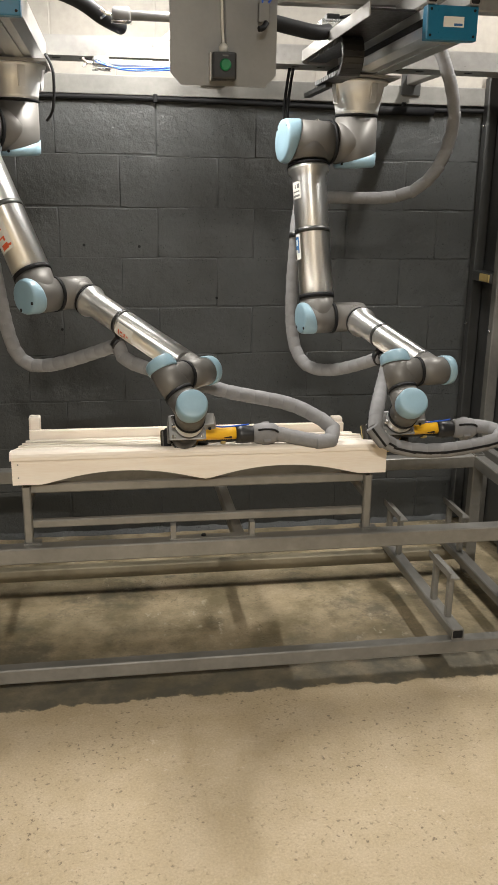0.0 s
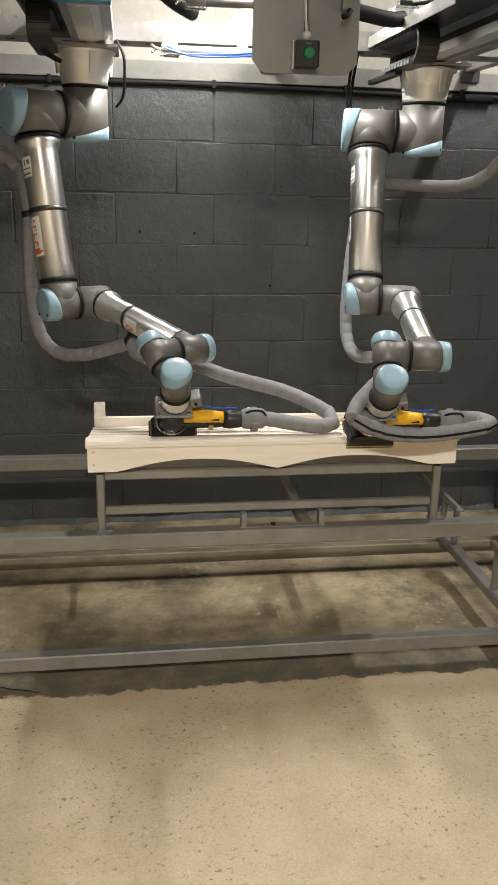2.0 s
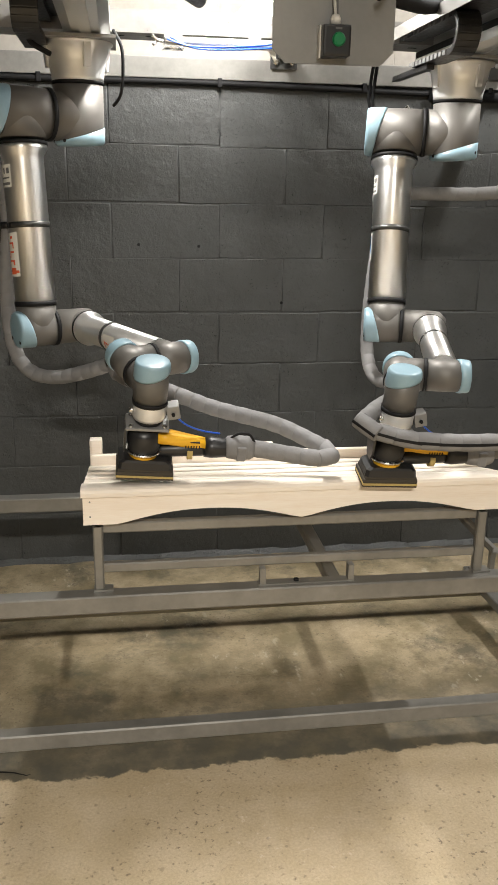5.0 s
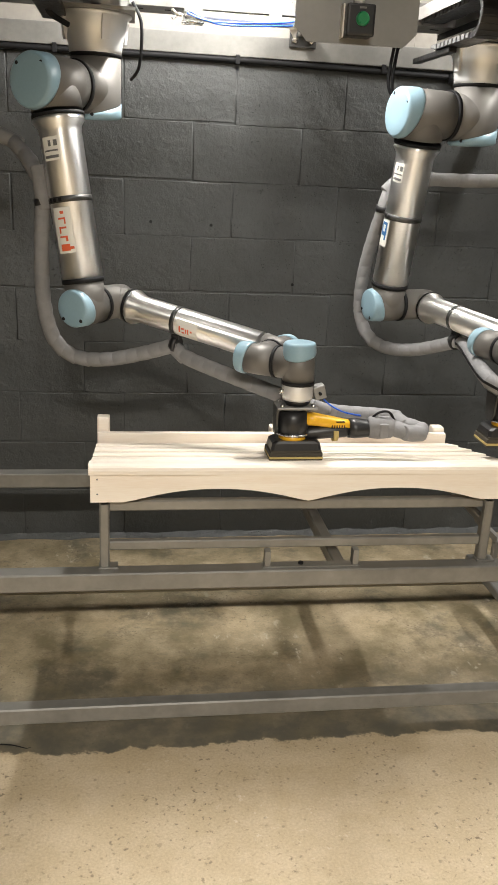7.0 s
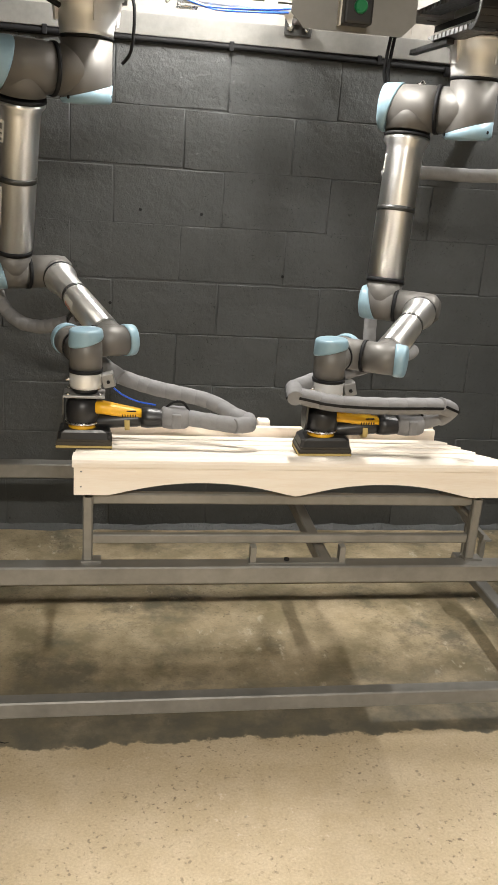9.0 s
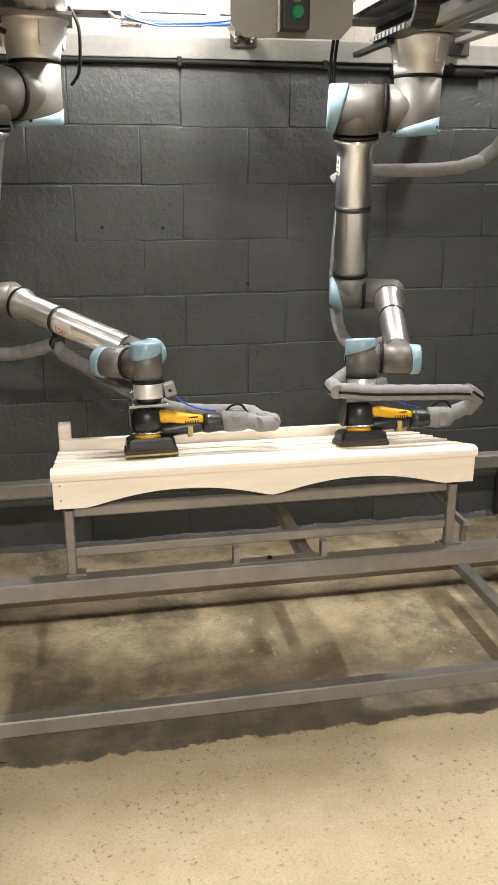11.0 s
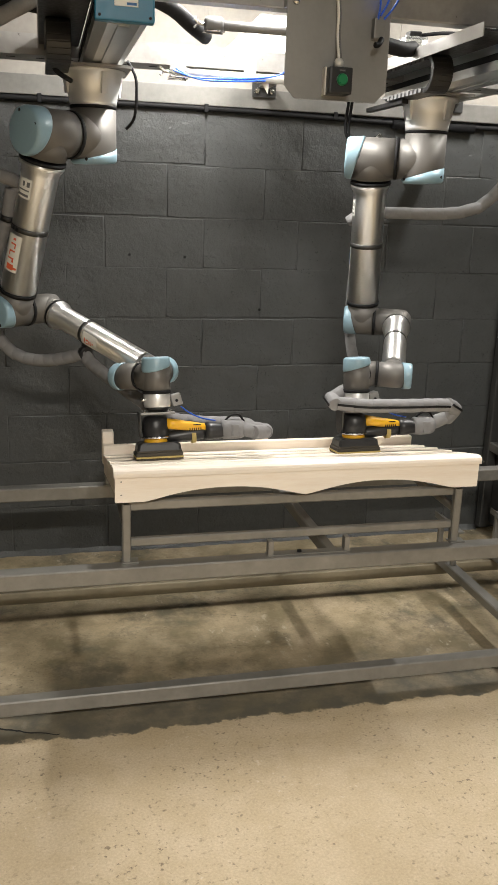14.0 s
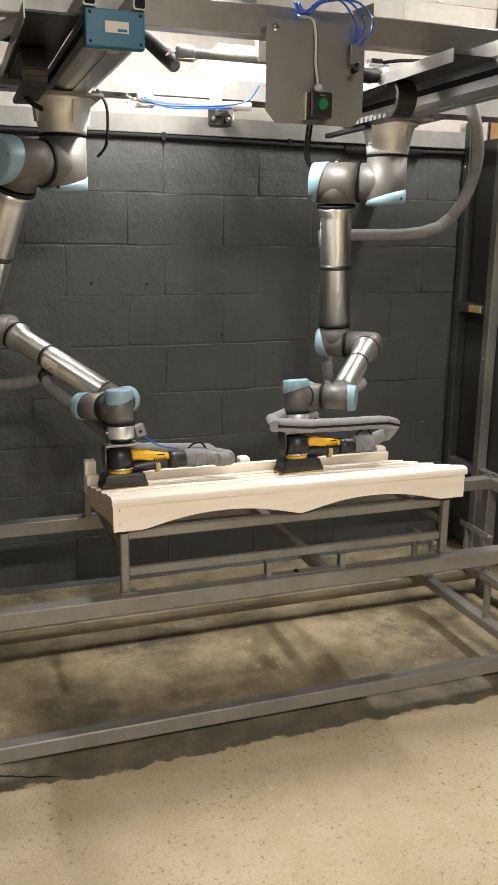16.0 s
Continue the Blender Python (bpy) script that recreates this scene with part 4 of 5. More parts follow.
# ---- welded table frame ----
def steel_frame():
    f = thing("welded_frame", "grey painted square-tube steel frame standing on the floor", "frame", (0, 0, 0))

    def bar(name, a, b, w, h, label=""):
        return part(name, square_tube(B(), a, b, w, h), M["steel"], f, label)
    for y in (2.525, 3.285):
        bar("table_rail", (-1.9, y, 0.514), (1.636, y, 0.514), 0.052, 0.052)
    bar("base_rail", (-1.9, 2.520, 0.100), (1.636, 2.520, 0.100), 0.045, 0.050)
    # added rail, drawn in place of the shadow line across the floor here
    part("base_rail", square_tube(B(), (-1.9, 3.285, 0.090), (1.636, 3.285, 0.090), 0.045, 0.050), M["stand_in_tan"], f, "added tan rail standing in for a shadow line and lit floor strip")
    for x in (-1.93, 1.66):
        for y in (2.525, 3.285):
            bar("post", (x, y, 0.0), (x, y, 0.545), 0.048, 0.048)
        bar("side_rail", (x, 2.552, 0.514), (x, 3.258, 0.514), 0.048, 0.05)
    for x in (1.285, 1.55):
        tube = bar("floor_bar", (x, 2.500, 0.146), (x, 3.33, 0.146), 0.045, 0.038)
        for y in (2.66, 3.20):
            stand = part("stand", square_tube(B(), (x, y - 0.06, 0.165), (x, y - 0.06, 0.318), 0.022, 0.022), M["steel"], tube)
            part("stand", square_tube(B(), (x, y + 0.075, 0.165), (x, y + 0.075, 0.318), 0.022, 0.022), M["steel"], tube)
            part("stand_bar", moved(box(B(), (x - 0.018, y - 0.095, 0.319), (x + 0.018, y + 0.11, 0.326)), Matrix.Identity(4)), M["steel"], tube)
            part("stand_lip", box(B(), (x - 0.018, y - 0.095, 0.327), (x - 0.014, y + 0.11, 0.345)), M["steel"], tube)
        part("end_cap", box(B(), (x - 0.017, 2.501, 0.132), (x + 0.017, 2.505, 0.160)), M["rubber"], tube)
    return f


steel_frame()


def bench_stand():
    s = thing("bench_stand", "light grey steel stand holding the bench on the table rails", "stand", (0, 0, 0))
    for x in (-0.130, 0.945):
        for y, top in ((2.545, 0.726), (3.270, 0.655)):
            leg = part("leg", square_tube(B(), (x, y, 0.546), (x, y, top), 0.026, 0.026), M["steel"], s)
            part("foot_plate", box(B(), (x - 0.016, y - 0.018, 0.5405), (x + 0.036, y + 0.018, 0.5455)), M["steel"], leg)
        part("side_bar", square_tube(B(), (x, 2.560, 0.653), (x, 3.256, 0.653), 0.022, 0.022), M["steel"], s)
    part("long_bar", square_tube(B(), (-0.116, 2.560, 0.716), (0.931, 2.560, 0.716), 0.024, 0.030), M["steel"], s)
    part("long_bar", square_tube(B(), (-0.116, 3.255, 0.640), (0.931, 3.255, 0.640), 0.024, 0.026), M["steel"], s)
    part("low_bar", square_tube(B(), (-0.116, 2.552, 0.602), (0.931, 2.552, 0.602), 0.020, 0.026), M["steel"], s)
    part("cross_bar", square_tube(B(), (0.530, 2.552, 0.514), (0.530, 3.258, 0.520), 0.036, 0.040), M["steel"], s)
    u = part("floor_strap", box(B(), (0.302, 2.515, 0.5405), (0.575, 2.545, 0.5445)), M["steel"], s, "flat steel strap bolted on the rail")
    for x in (0.306, 0.556):
        part("upright", box(B(), (x, 2.517, 0.5447), (x + 0.016, 2.543, 0.589)), M["steel"], u)
    part("bolt", lathe(B(), (0.41, 2.53, 0.545), (0, 0, 1), [(0, 0.008), (0.006, 0.007)], 8), M["rubber"], u)
    return s


bench_stand()


# ---- side partition ----
def partition():
    p = thing("side_partition", "dark grey sheet partition on steel posts beside the cell", "partition", (0, 0, 0))
    for y0, y1 in ((2.35, 3.02), (3.03, 3.665), (3.675, 3.95)):
        part("panel", box(B(), (1.895, y0, 0.02), (1.907, y1, 2.02), 0.002), M["panel"], p)
    for y in (3.935, 3.670, 3.025, 2.33):
        post = part("post", square_tube(B(), (1.865, y, 0.0), (1.865, y, 2.10), 0.05, 0.05), M["steel"] if y < 3.9 else M["panel"], p)
        for z in (0.35, 1.0, 1.9):
            part("bolt", lathe(B(), (1.839, y, z), (-1, 0, 0), [(0, 0.008), (0.006, 0.007)], 8), M["bright"], post)
    part("top_rail", square_tube(B(), (1.865, 2.33, 2.125), (1.865, 3.95, 2.125), 0.05, 0.05), M["gantry"], p)
    part("mid_rail", square_tube(B(), (1.865, 3.050, 0.44), (1.865, 3.645, 0.44), 0.04, 0.045), M["steel"], p)
    part("mid_rail", square_tube(B(), (1.865, 3.695, 0.44), (1.865, 3.91, 0.44), 0.04, 0.045), M["steel"], p)
    latch = part("latch", box(B(), (1.830, 3.70, 1.213), (1.893, 3.90, 1.257), 0.004), M["panel"], p, "dark latch with a brass tongue")
    part("tongue", box(B(), (1.822, 3.702, 1.218), (1.8295, 3.80, 1.252), 0.002), M["grit"], latch)
    return p


partition()
stud = tagged(part("timber_stud", box(B(), (1.99, 3.895, 2.0), (2.065, 3.975, 3.55), 0.003), M["stud"]), "bare orange pine stud standing above the partition", "timber")
part("noggin", box(B(), (1.96, 3.80, 1.92), (2.14, 3.894, 1.999), 0.003), M["stud"], stud)


# ---- gantry overhead ----
def gantry():
    g = thing("gantry", "light grey square-tube gantry carrying the robots", "gantry", (0, 0, 0))
    part("front_beam", square_tube(B(), (-1.95, 2.765, 2.172), (1.838, 2.765, 2.172), 0.06, 0.085), M["gantry"], g)
    bm = box(B(), (-1.95, 3.440, 2.060), (1.838, 3.445, 2.128))
    box(bm, (-1.95, 3.4452, 2.122), (1.838, 3.59, 2.128))
    rear = part("rear_beam", bm, M["gantry"], g, "grey channel-section rear beam with a slotted lower flange")
    # darker paint than the beam: the underside's shade is put into the colour
    flange = part("flange", box(B(), (-1.95, 3.4452, 2.060), (1.838, 3.590, 2.065)), M["steel"], rear)
    for k in range(26):
        x = -0.95 + 0.1 * k
        part("slot", box(B(), (x, 3.50, 2.0588), (x + 0.030, 3.512, 2.0598)), M["rubber"], flange)
    for x in (-1.93,):
        part("post", square_tube(B(), (x, 2.765, 0.0), (x, 2.765, 2.128), 0.05, 0.05), M["gantry"], g)
        part("post", square_tube(B(), (x, 3.47, 0.0), (x, 3.47, 2.05), 0.05, 0.05), M["gantry"], g)
    part("hanger", square_tube(B(), (0.33, 2.83, 2.16), (0.33, 2.83, 3.6), 0.05, 0.05), M["gantry"], g)
    part("gusset", prism(B(), [(0.61, 2.215), (0.70, 2.215), (0.70, 2.25)], "y", 2.735, 2.741), M["steel"], g)
    part("wall_bracket", box(B(), (0.545, WALL - 0.034, 2.030), (0.650, WALL - 0.023, 2.115), 0.003), M["panel"], g, "black wall bracket with two bolts")
    for x in (0.565, 0.630):
        part("bolt", lathe(B(), (x, WALL - 0.035, 2.055), (0, -1, 0), [(0, 0.013), (0.008, 0.012), (0.010, 0.007)], 10), M["bright"], g)
    part("stay", square_tube(B(), (0.597, 3.592, 2.09), (0.597, WALL - 0.036, 2.09), 0.045, 0.045), M["gantry"], g)
    part("wall_bracket", box(B(), (1.44, WALL - 0.034, 2.020), (1.53, WALL - 0.023, 2.110), 0.003), M["panel"], g)
    part("stay", square_tube(B(), (1.485, 3.592, 2.085), (1.485, WALL - 0.036, 2.085), 0.045, 0.045), M["gantry"], g)
    return g


gantry()


def linear_axis(c, z, label):
    a = thing("linear_axis", label, "linear axis", (0, 0, z), "overhead linear axes")
    bm = prism(B(), [(c - 0.068, 0.012), (c - 0.04, 0.0), (c + 0.04, 0.0), (c + 0.068, 0.018), (c + 0.068, 0.086), (c - 0.068, 0.086)], "y", 2.502, 3.62)
    part("profile", bm, M["profile"], a, "extruded aluminium axis body")
    part("belt_cover", box(B(), (c - 0.015, 2.51, -0.005), (c + 0.015, 3.61, -0.0005)), M["profile"], a)
    part("groove", box(B(), (c - 0.0695, 2.51, 0.040), (c - 0.0681, 3.61, 0.060)), M["rubber"], a)
    part("end_cover", box(B(), (c - 0.074, 2.468, 0.001), (c + 0.073, 2.5015, 0.088), 0.004), M["teal"], a, "blue painted end cover")
    tag = part("tag", box(B(), (c - 0.026, 2.4655, 0.034), (c + 0.032, 2.4678, 0.060)), M["label"], a, "white maker's label")
    part("print_bar", box(B(), (c + 0.004, 2.4648, 0.037), (c + 0.028, 2.4654, 0.043)), M["navy"], tag)
    for x, h in ((c - 0.062, 0.012), (c + 0.062, 0.012), (c - 0.062, 0.077), (c + 0.062, 0.077)):
        part("screw", lathe(B(), (x, 2.4678, h), (0, -1, 0), [(0, 0.004), (0.002, 0.0035)], 8), M["rubber"], a)
    for x in (c - 0.062, c + 0.060):
        t = part("carrier_tube", square_tube(B(), (x, 2.462, 0.113), (x, 2.733, 0.113), 0.034, 0.048), M["gantry"], a)
        part("end_cap", box(B(), (x - 0.014, 2.464, 0.092), (x + 0.014, 2.468, 0.134)), M["rubber"], t)
    part("tray", box(B(), (c - 0.205, 2.56, 0.085), (c - 0.070, 3.60, 0.091)), M["black"], a, "cable tray coloured black")
    part("tray_lip", box(B(), (c - 0.209, 2.56, 0.070), (c - 0.2055, 3.60, 0.108)), M["gantry"], a, "bright edge of the cable tray")
    # energy chain: two runs joined by a half loop
    part("chain_run", box(B(), (c - 0.185, 2.98, 0.068), (c - 0.115, 3.58, 0.083)), M["chain"], a, "black plastic energy chain")
    part("chain_run", box(B(), (c - 0.185, 2.98, -0.030), (c - 0.115, 3.30, -0.015)), M["chain"], a)
    for k in range(11):
        ang = math.pi * k / 10
        m = shift(c - 0.15, 2.98 - 0.052 * math.sin(ang), 0.0265 + 0.052 * math.cos(ang)) @ Matrix.Rotation(ang, 4, "X")
        part("chain_link", moved(box(B(), (-0.036, -0.0095, -0.009), (0.036, 0.0095, 0.009), 0.003), m), M["chain"], a)
    for k in range(17):
        y = 3.0 + 0.035 * k
        part("chain_rib", box(B(), (c - 0.188, y, 0.065), (c - 0.1855, y + 0.022, 0.082)), M["ink"], a)
    for k in range(9):
        y = 3.0 + 0.034 * k
        part("chain_rib", box(B(), (c - 0.188, y, -0.030), (c - 0.1855, y + 0.022, -0.016)), M["ink"], a)
    part("carriage", box(B(), (c - 0.165, 3.14, -0.0145), (c + 0.085, 3.39, -0.0055)), M["plate"], a)
    return a


linear_axis(-0.133, 2.012, "aluminium linear axis with a blue end cover and black chain")
linear_axis(1.085, 2.000, "aluminium linear axis with a blue end cover, tray and black chain")


def control_plate():
    p = thing("control_plate", "grey metal plate with chamfered corners hung from the gantry", "control panel", (0, 0, 0))
    x0, x1, z0, z1 = 0.327, 0.632, 1.885, 2.160
    c = 0.032
    part("sheet", prism(B(), [(x0 + c, z0), (x1 - c, z0), (x1, z0 + c), (x1, z1), (x0, z1), (x0, z0 + c)], "y", 2.648, 2.652), M["plate"], p)
    part("bolt", lathe(B(), (0.352, 2.648, 2.135), (0, -1, 0), [(0, 0.011), (0.006, 0.010), (0.008, 0.004)], 10), M["bright"], p)
    part("spacer", box(B(), (0.34, 2.6525, 2.13), (0.62, 2.7345, 2.15)), M["gantry"], p)
    sw = part("switch_box", box(B(), (0.442, 2.592, 1.897), (0.510, 2.6475, 1.968), 0.006), M["black"], p, "black switch box with a green button")
    part("rear_half", box(B(), (0.438, 2.622, 1.896), (0.4418, 2.6478, 1.969)), M["white"], sw)
    part("button", lathe(B(), (0.478, 2.5915, 1.934), (0, -1, 0), [(0, 0.016), (0.005, 0.016), (0.007, 0.0135), (0.011, 0.0125)], 24), M["green"], sw, "green push button")
    part("print_bar", box(B(), (0.470, 2.5905, 1.956), (0.486, 2.5918, 1.960)), M["ink"], sw)
    part("gland", lathe(B(), (0.476, 2.622, 1.968), (0, 0, 1), [(0, 0.013), (0.016, 0.013), (0.024, 0.009)], 14), M["white"], p, "white cable gland")
    part("cable", cable(B(), [(0.476, 2.622, 1.99), (0.474, 2.640, 2.05), (0.472, 2.640, 2.12), (0.465, 2.655, 2.168), (0.44, 2.69, 2.18)], 0.004), M["white"], p)
    part("cable", cable(B(), [(0.483, 2.625, 1.99), (0.481, 2.642, 2.05), (0.479, 2.642, 2.12), (0.472, 2.66, 2.172), (0.44, 2.70, 2.185)], 0.003), M["ink"], p)
    v = part("valve", box(B(), (0.575, 2.622, 2.052), (0.607, 2.6475, 2.105), 0.003), M["plate"], p, "small air valve with a black lever")
    part("lever", cable(B(), [(0.596, 2.615, 2.05), (0.585, 2.605, 2.035), (0.572, 2.60, 2.03)], 0.008), M["rubber"], v)
    for k, (a, b, c2) in enumerate(((0.585, 2.10, 0.0), (0.592, 2.11, 0.02), (0.601, 2.10, 0.04))):
        part("air_line", cable(B(), [(a, 2.625, b), (a - 0.005 + c2, 2.61, 2.16), (a - 0.05 + c2, 2.62, 2.215), (a - 0.10, 2.65, 2.215), (a - 0.14, 2.68, 2.185), (a - 0.15, 2.72, 2.225)], 0.003), M["blue"], p, "blue air line")
    return p


control_plate()


# ---- air cylinders, cables and fittings on the gantry ----
def air_preparer(at, white, label, lamp_side=1):
    x, y, z = at
    a = thing("air_cylinder", label, "air cylinder", (0, 0, 0))
    m = M["white"] if white else M["plate"]
    part("barrel", rod(B(), (x + 0.06, y, z), (x + 0.42, y, z), 0.015), m, a)
    bowl = part("bowl", lathe(B(), (x, y, z), (1, 0, 0), [(0, 0.016), (0.006, 0.024), (0.05, 0.025), (0.058, 0.02)], 20), M["clear"] if white else M["ink"], a, "clear end bowl")
    for k in (-0.018, 0.018):
        part("tie_rod", rod(B(), (x - 0.004, y + k, z - 0.02), (x + 0.062, y + k, z - 0.02), 0.003), M["bright"], bowl)
    part("fitting", cable(B(), [(x, y, z), (x - 0.02, y - 0.004, z + 0.002), (x - 0.036, y - 0.01, z + 0.014)], 0.005), M["bright"], a)
    part("fitting", cable(B(), [(x - 0.02, y, z), (x - 0.034, y - 0.008, z - 0.012)], 0.004), M["bright"], a)
    part("clamp", box(B(), (x + 0.27, y - 0.018, z - 0.012), (x + 0.305, y + 0.018, z + 0.062), 0.003), m, a)
    part("fin", prism(B(), [(x + 0.32, z + 0.0), (x + 0.36, z + 0.0), (x + 0.355, z - 0.05)], "y", y - 0.002, y + 0.002), m, a)
    return a


air_preparer((0.10, 3.33, 2.022), True, "bright slim air cylinder with a clear bowl under the gantry")
air_preparer((0.17, 3.05, 2.13), False, "dull grey air cylinder with a dark bowl above the gantry beam")
t = thing("air_hose", "thin blue air lines along the bright cylinder", "air line")
part("line", cable(B(), [(0.11, 3.305, 2.025), (0.18, 3.306, 2.008), (0.30, 3.308, 2.01), (0.42, 3.31, 2.02), (0.50, 3.30, 2.04), (0.535, 3.28, 2.09)], 0.003), M["blue"], t)
part("line", cable(B(), [(0.12, 3.308, 2.03), (0.20, 3.306, 2.002), (0.32, 3.308, 2.003), (0.44, 3.31, 2.012)], 0.003), M["blue"], t)
t = thing("corrugated_hose", "thick black corrugated hose behind the gantry beam", "hose")
for line in ([(-0.02, 3.0, 2.19), (0.07, 3.05, 2.165), (0.14, 3.1, 2.13), (0.2, 3.2, 2.12)], [(0.64, 2.98, 2.125), (0.74, 3.0, 2.11), (0.83, 3.02, 2.10), (0.88, 3.05, 2.11)], [(-0.9, 3.2, 2.2), (-0.5, 3.1, 2.17), (-0.25, 3.05, 2.13)]):
    part("run", cable(B(), line, 0.024, 14), M["rubber"], t)
t = thing("connector_box", "clear connector box with a black plug on the tray", "box")
part("case", box(B(), (0.865, 3.08, 2.107), (0.945, 3.16, 2.155), 0.003), M["clear"], t)
part("plug", box(B(), (0.885, 3.10, 2.1555), (0.93, 3.14, 2.175), 0.004), M["black"], t)
part("cable", cable(B(), [(0.93, 3.12, 2.165), (0.99, 3.08, 2.17), (1.04, 3.0, 2.16), (1.1, 2.9, 2.16)], 0.006), M["rubber"], t)
t = thing("cable_loop", "black cables hanging in a loop under the axis", "cable")
for d in (0.0, 0.014):
    part("cable", cable(B(), [(0.852 + d, 3.55, 2.06), (0.838 + d, 3.55, 1.96), (0.835 + d, 3.55, 1.88), (0.865, 3.54, 1.835 - d), (0.925, 3.53, 1.835 + d), (0.945, 3.5, 1.86)], 0.006), M["rubber"], t)
part("plug", rod(B(), (0.935, 3.51, 1.845), (0.962, 3.49, 1.868), 0.008), M["bright"], t)
part("cable", cable(B(), [(0.93, 3.52, 1.83), (0.97, 3.5, 1.80), (0.985, 3.48, 1.79)], 0.005), M["rubber"], t)
part("guide_bar", box(B(), (0.908, 3.18, 1.952), (0.934, 3.53, 1.969), 0.003), M["black"], t, "black plastic chain guide")
t = thing("cable_loop", "black cable looping beside the mounting cup", "cable")
part("cable", cable(B(), [(-0.055, 3.22, 2.03), (-0.03, 3.19, 1.97), (-0.035, 3.19, 1.86), (-0.06, 3.22, 1.82)], 0.005), M["rubber"], t)
part("cable", cable(B(), [(-0.30, 3.1, 2.03), (-0.29, 3.14, 1.98), (-0.24, 3.19, 1.955)], 0.008), M["rubber"], t)
t = thing("wall_cable", "black cable clipped along the wall below the ledge", "cable")
part("cable", cable(B(), [(-1.9, WALL - 0.014, 1.985), (-0.6, WALL - 0.014, 1.972), (0.3, WALL - 0.014, 1.974), (1.2, WALL - 0.014, 1.962), (1.9, WALL - 0.014, 1.965)], 0.011), M["rubber"], t)
for x in (-0.35, 0.34, 0.92, 1.45):
    part("clip", box(B(), (x, WALL - 0.028, 1.958), (x + 0.018, WALL - 0.003, 1.992), 0.003), M["rubber"], t)
part("foam_sleeve", rod(B(), (1.20, WALL - 0.022, 1.955), (1.60, WALL - 0.022, 1.955), 0.019), M["rubber"], t, "thick black foam sleeve")
t = thing("socket", "brushed metal double wall socket on the blockwork", "socket")
part("plate", box(B(), (-0.710, WALL - 0.014, 1.878), (-0.572, WALL - 0.002, 1.958), 0.004), M["gantry"], t)
for ox in (-0.674, -0.608):
    part("insert", box(B(), (ox - 0.022, WALL - 0.0158, 1.890), (ox + 0.022, WALL - 0.0145, 1.932)), M["white"], t)
    part("rocker", box(B(), (ox - 0.008, WALL - 0.0175, 1.937), (ox + 0.008, WALL - 0.0145, 1.952), 0.001), M["white"], t)
    for dx, dz, w, h in ((-0.0025, 0.024, 0.005, 0.010), (-0.014, 0.006, 0.008, 0.005), (0.006, 0.006, 0.008, 0.005)):
        part("slot", box(B(), (ox + dx, WALL - 0.0166, 1.890 + dz), (ox + dx + w, WALL - 0.0160, 1.890 + dz + h)), M["rubber"], t)


def batten(at, w, label):
    x, y, z = at
    b = thing("strip_light", label, "strip light", (0, 0, 0), "strip lights")
    part("body", box(B(), (x - w, y - 0.05, z + 0.012), (x + w, y + 0.05, z + 0.06), 0.006), M["white"], b)
    part("tube", box(B(), (x - w + 0.01, y - 0.045, z - 0.012), (x + w - 0.01, y + 0.045, z + 0.0115), 0.01), M["lamp"], b, "glowing white diffuser")
    return b


# the last strip is made up to go with the rear fill lamp
for lamp_at, half, along, label in (((0.28, 3.22, 2.57), 0.31, 90, "glowing strip light hung over the cell"), ((1.80, 3.05, 2.98), 0.41, 90, "glowing strip light hung over the cell"),
                                    ((0.25, -2.0, 3.45), 0.16, 0, "unseen glowing strip light under the room ceiling"), ((-0.40, -2.0, 3.45), 0.16, 0, "unseen glowing strip light under the room ceiling"), ((0.4, 0.9, 3.45), 0.70, 0, "unseen glowing strip light under the room ceiling")):
    light = batten((0, 0, 0), half, label)
    light.location, light.rotation_euler = lamp_at, (0, 0, radians(along))
    for dx in (-0.1, 0.1):
        part("hanger_rod", rod(B(), (dx, 0, 0.06), (dx, 0, 3.601 - lamp_at[2]), 0.004, 8), M["bright"], light)
low = thing("strip_light", "bright white lamp panel on the rear of the gantry", "strip light")
part("panel", prism(B(), [(0.345, 2.148), (0.80, 2.148), (0.80, 2.218), (0.44, 2.218)], "y", 3.62, 3.66), M["flood"], low, "glowing white diffuser")
part("panel", prism(B(), [(0.50, 2.246), (0.80, 2.246), (0.80, 2.288), (0.55, 2.288)], "y", 3.62, 3.66), M["flood"], low, "glowing white diffuser")
# unseen sheet added to keep the panels' glow off the wall
part("housing", prism(B(), [(0.34, 2.140), (0.81, 2.140), (0.81, 2.296), (0.50, 2.296)], "y", 3.6605, 3.6632), M["white"], low)
part("bracket", box(B(), (0.50, 3.664, 2.05), (0.54, 3.70, 2.30), 0.003), M["gantry"], low)
part("arm", box(B(), (0.50, 3.50, 2.07), (0.54, 3.6635, 2.10), 0.003), M["gantry"], low)


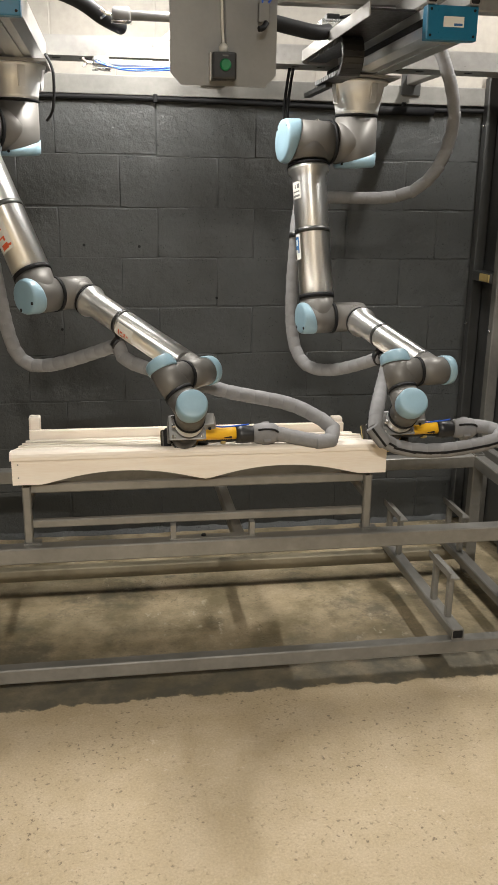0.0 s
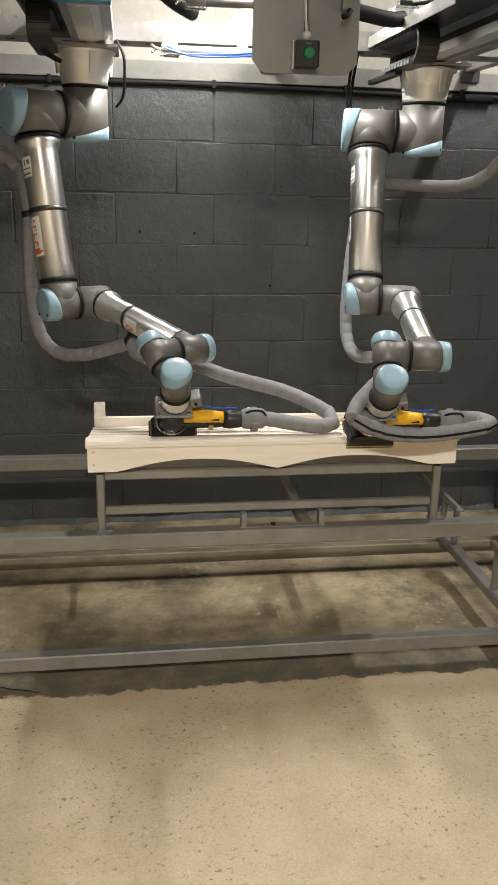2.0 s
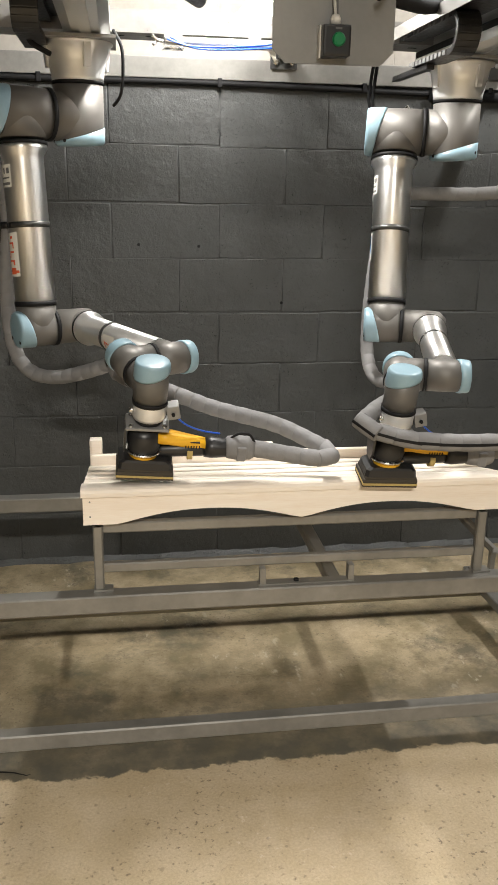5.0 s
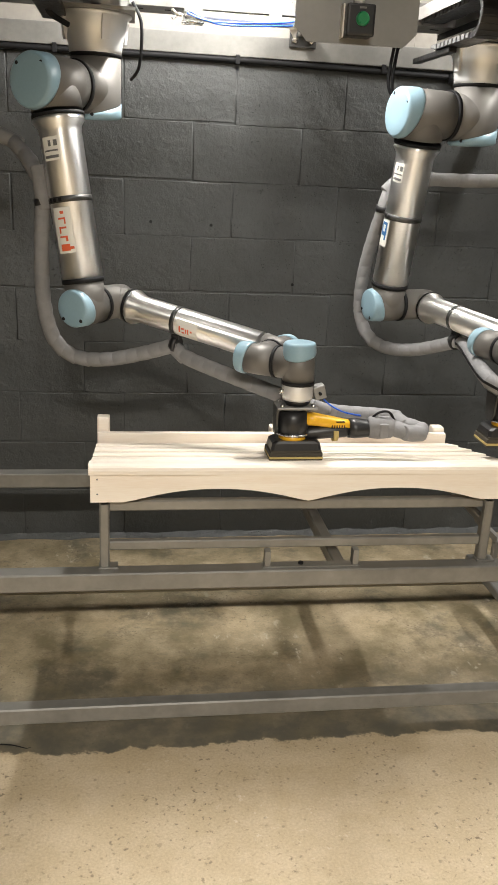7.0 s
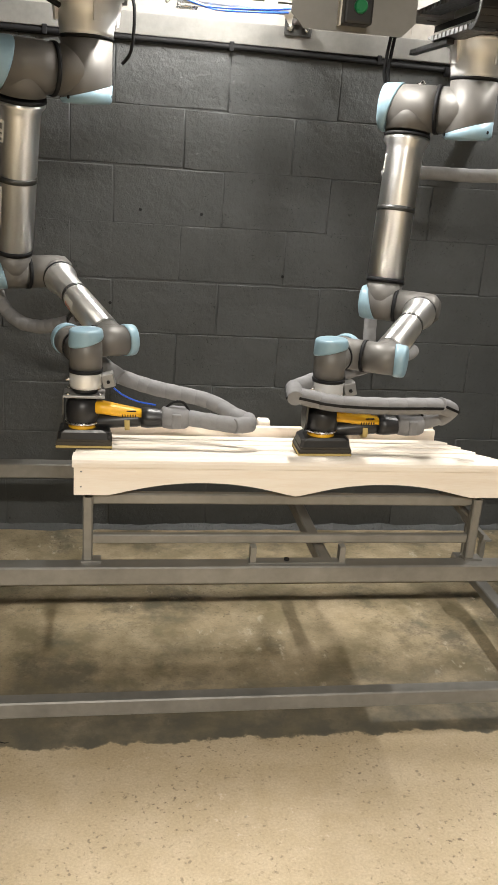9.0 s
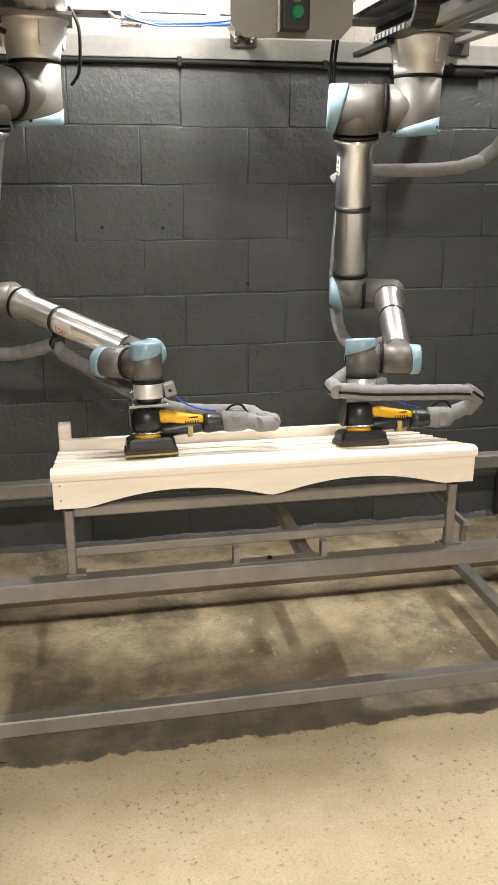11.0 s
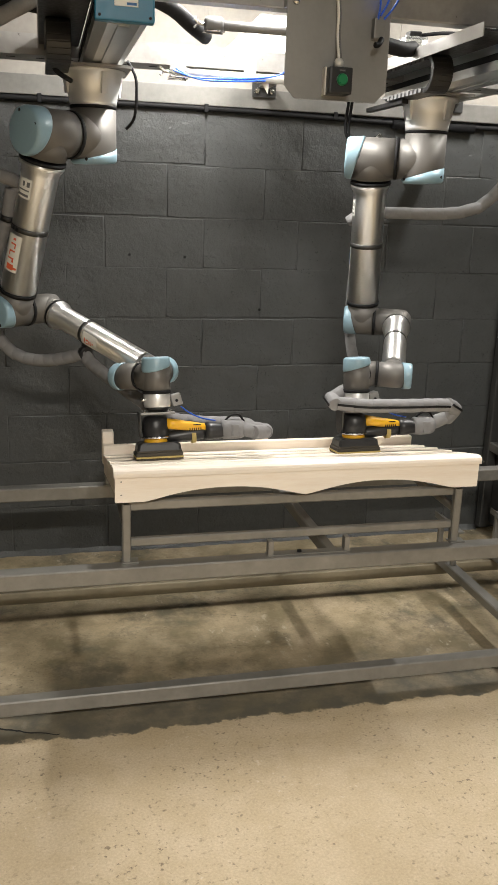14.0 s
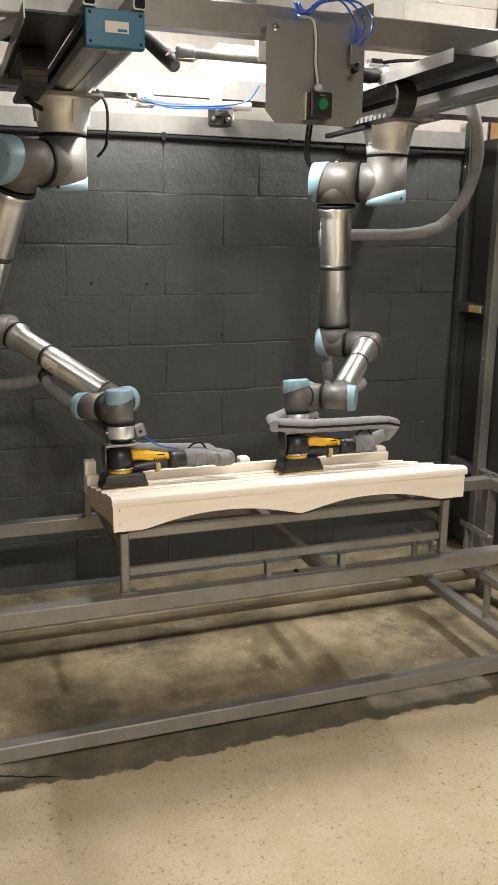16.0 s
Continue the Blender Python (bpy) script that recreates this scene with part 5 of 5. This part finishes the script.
# ---- blocks of the rear wall, each a piece of its own ----
def blocks():
    w, h = 0.437, 0.2205
    variants = []
    rng = random.Random(4)
    for k in range(8):
        bm = B()
        g, lip = 0.0008, 0.0014 + 0.0004 * k
        hw, hh = w / 2 - g, h / 2 - g
        line = [(-hw + 2 * hw * i / 6, -hh) for i in range(6)] + [(hw, -hh + 2 * hh * i / 3) for i in range(3)]
        line += [(hw - 2 * hw * i / 6, hh) for i in range(6)] + [(-hw, hh - 2 * hh * i / 3) for i in range(3)]
        rings = [[], [], []]
        for x, z in line:
            inset = lip * rng.uniform(0.4, 1.9)
            x, z = x + rng.uniform(-0.0009, 0.0009), z + rng.uniform(-0.0009, 0.0009)
            rings[0].append(bm.verts.new((x * (1 - inset / hw), rng.uniform(-0.0003, 0.0003), z * (1 - inset / hh))))
            rings[1].append(bm.verts.new((x, lip * rng.uniform(0.5, 1.1), z)))
            rings[2].append(bm.verts.new((x, 0.03, z)))
        n = len(line)
        bm.faces.new(rings[0])
        for p, q in zip(rings, rings[1:]):
            for i in range(n):
                bm.faces.new((p[i], p[(i + 1) % n], q[(i + 1) % n], q[i])).smooth = True
        bmesh.ops.recalc_face_normals(bm, faces=bm.faces)
        me = bpy.data.meshes.new("block")
        bm.to_mesh(me)
        bm.free()
        me.materials.append(M["block"])
        variants.append(me)
    pale = []
    for me in variants:
        pale.append(me.copy())
        pale[-1].materials[0] = M["plaster"]
    top = 1.742
    for row in range(-6, 9):
        z = top - h * row - h / 2
        off = 0.186 if row % 2 == 0 else 0.186 - w * 0.62
        for k in range(-5, 5):
            x = off + w * k + w / 2
            if x < -1.9 or x > 1.95:
                continue
            upper = row < -1
            ob = new("block", rng.choice(pale if upper else variants))
            ob.parent = wall_upper if upper else wall_back
            ob.location = (x, WALL + (0.028 if upper else 0.0) + rng.uniform(-0.0011, 0.0011), z + rng.uniform(-0.003, 0.003))
            ob.rotation_euler = (rng.uniform(-0.0004, 0.0004), rng.uniform(-0.003, 0.003), rng.uniform(-0.0004, 0.0004))


blocks()


# ---- movement ----
def motions():
    steps = [k / 10 for k in range(161)]
    for which, arm, parts in (("A", arm_a, links_a), ("B", arm_b, links_b)):
        home = Matrix.Translation(-BASES[which])
        rows = [(t, links(which, t)) for t in steps]
        for k, ob in enumerate(parts):
            walk(ob, [(t, home @ ms[k]) for t, ms in rows])
        walk(sander_a if which == "A" else sander_b, [(t, ms[6]) for t, ms in rows])
    quarter = [k / 4 for k in range(65)]
    for which, pieces in (("A", pieces_a), ("B", pieces_b)):
        poses = []
        for t in quarter:
            runs = hose_line(which, t)
            poses.append([m for run, n in zip(runs, COUNTS) for m in spaced(run, n)])
        for k, ob in enumerate(pieces):
            walk(ob, [(t, row[k]) for t, row in zip(quarter, poses)])


motions()
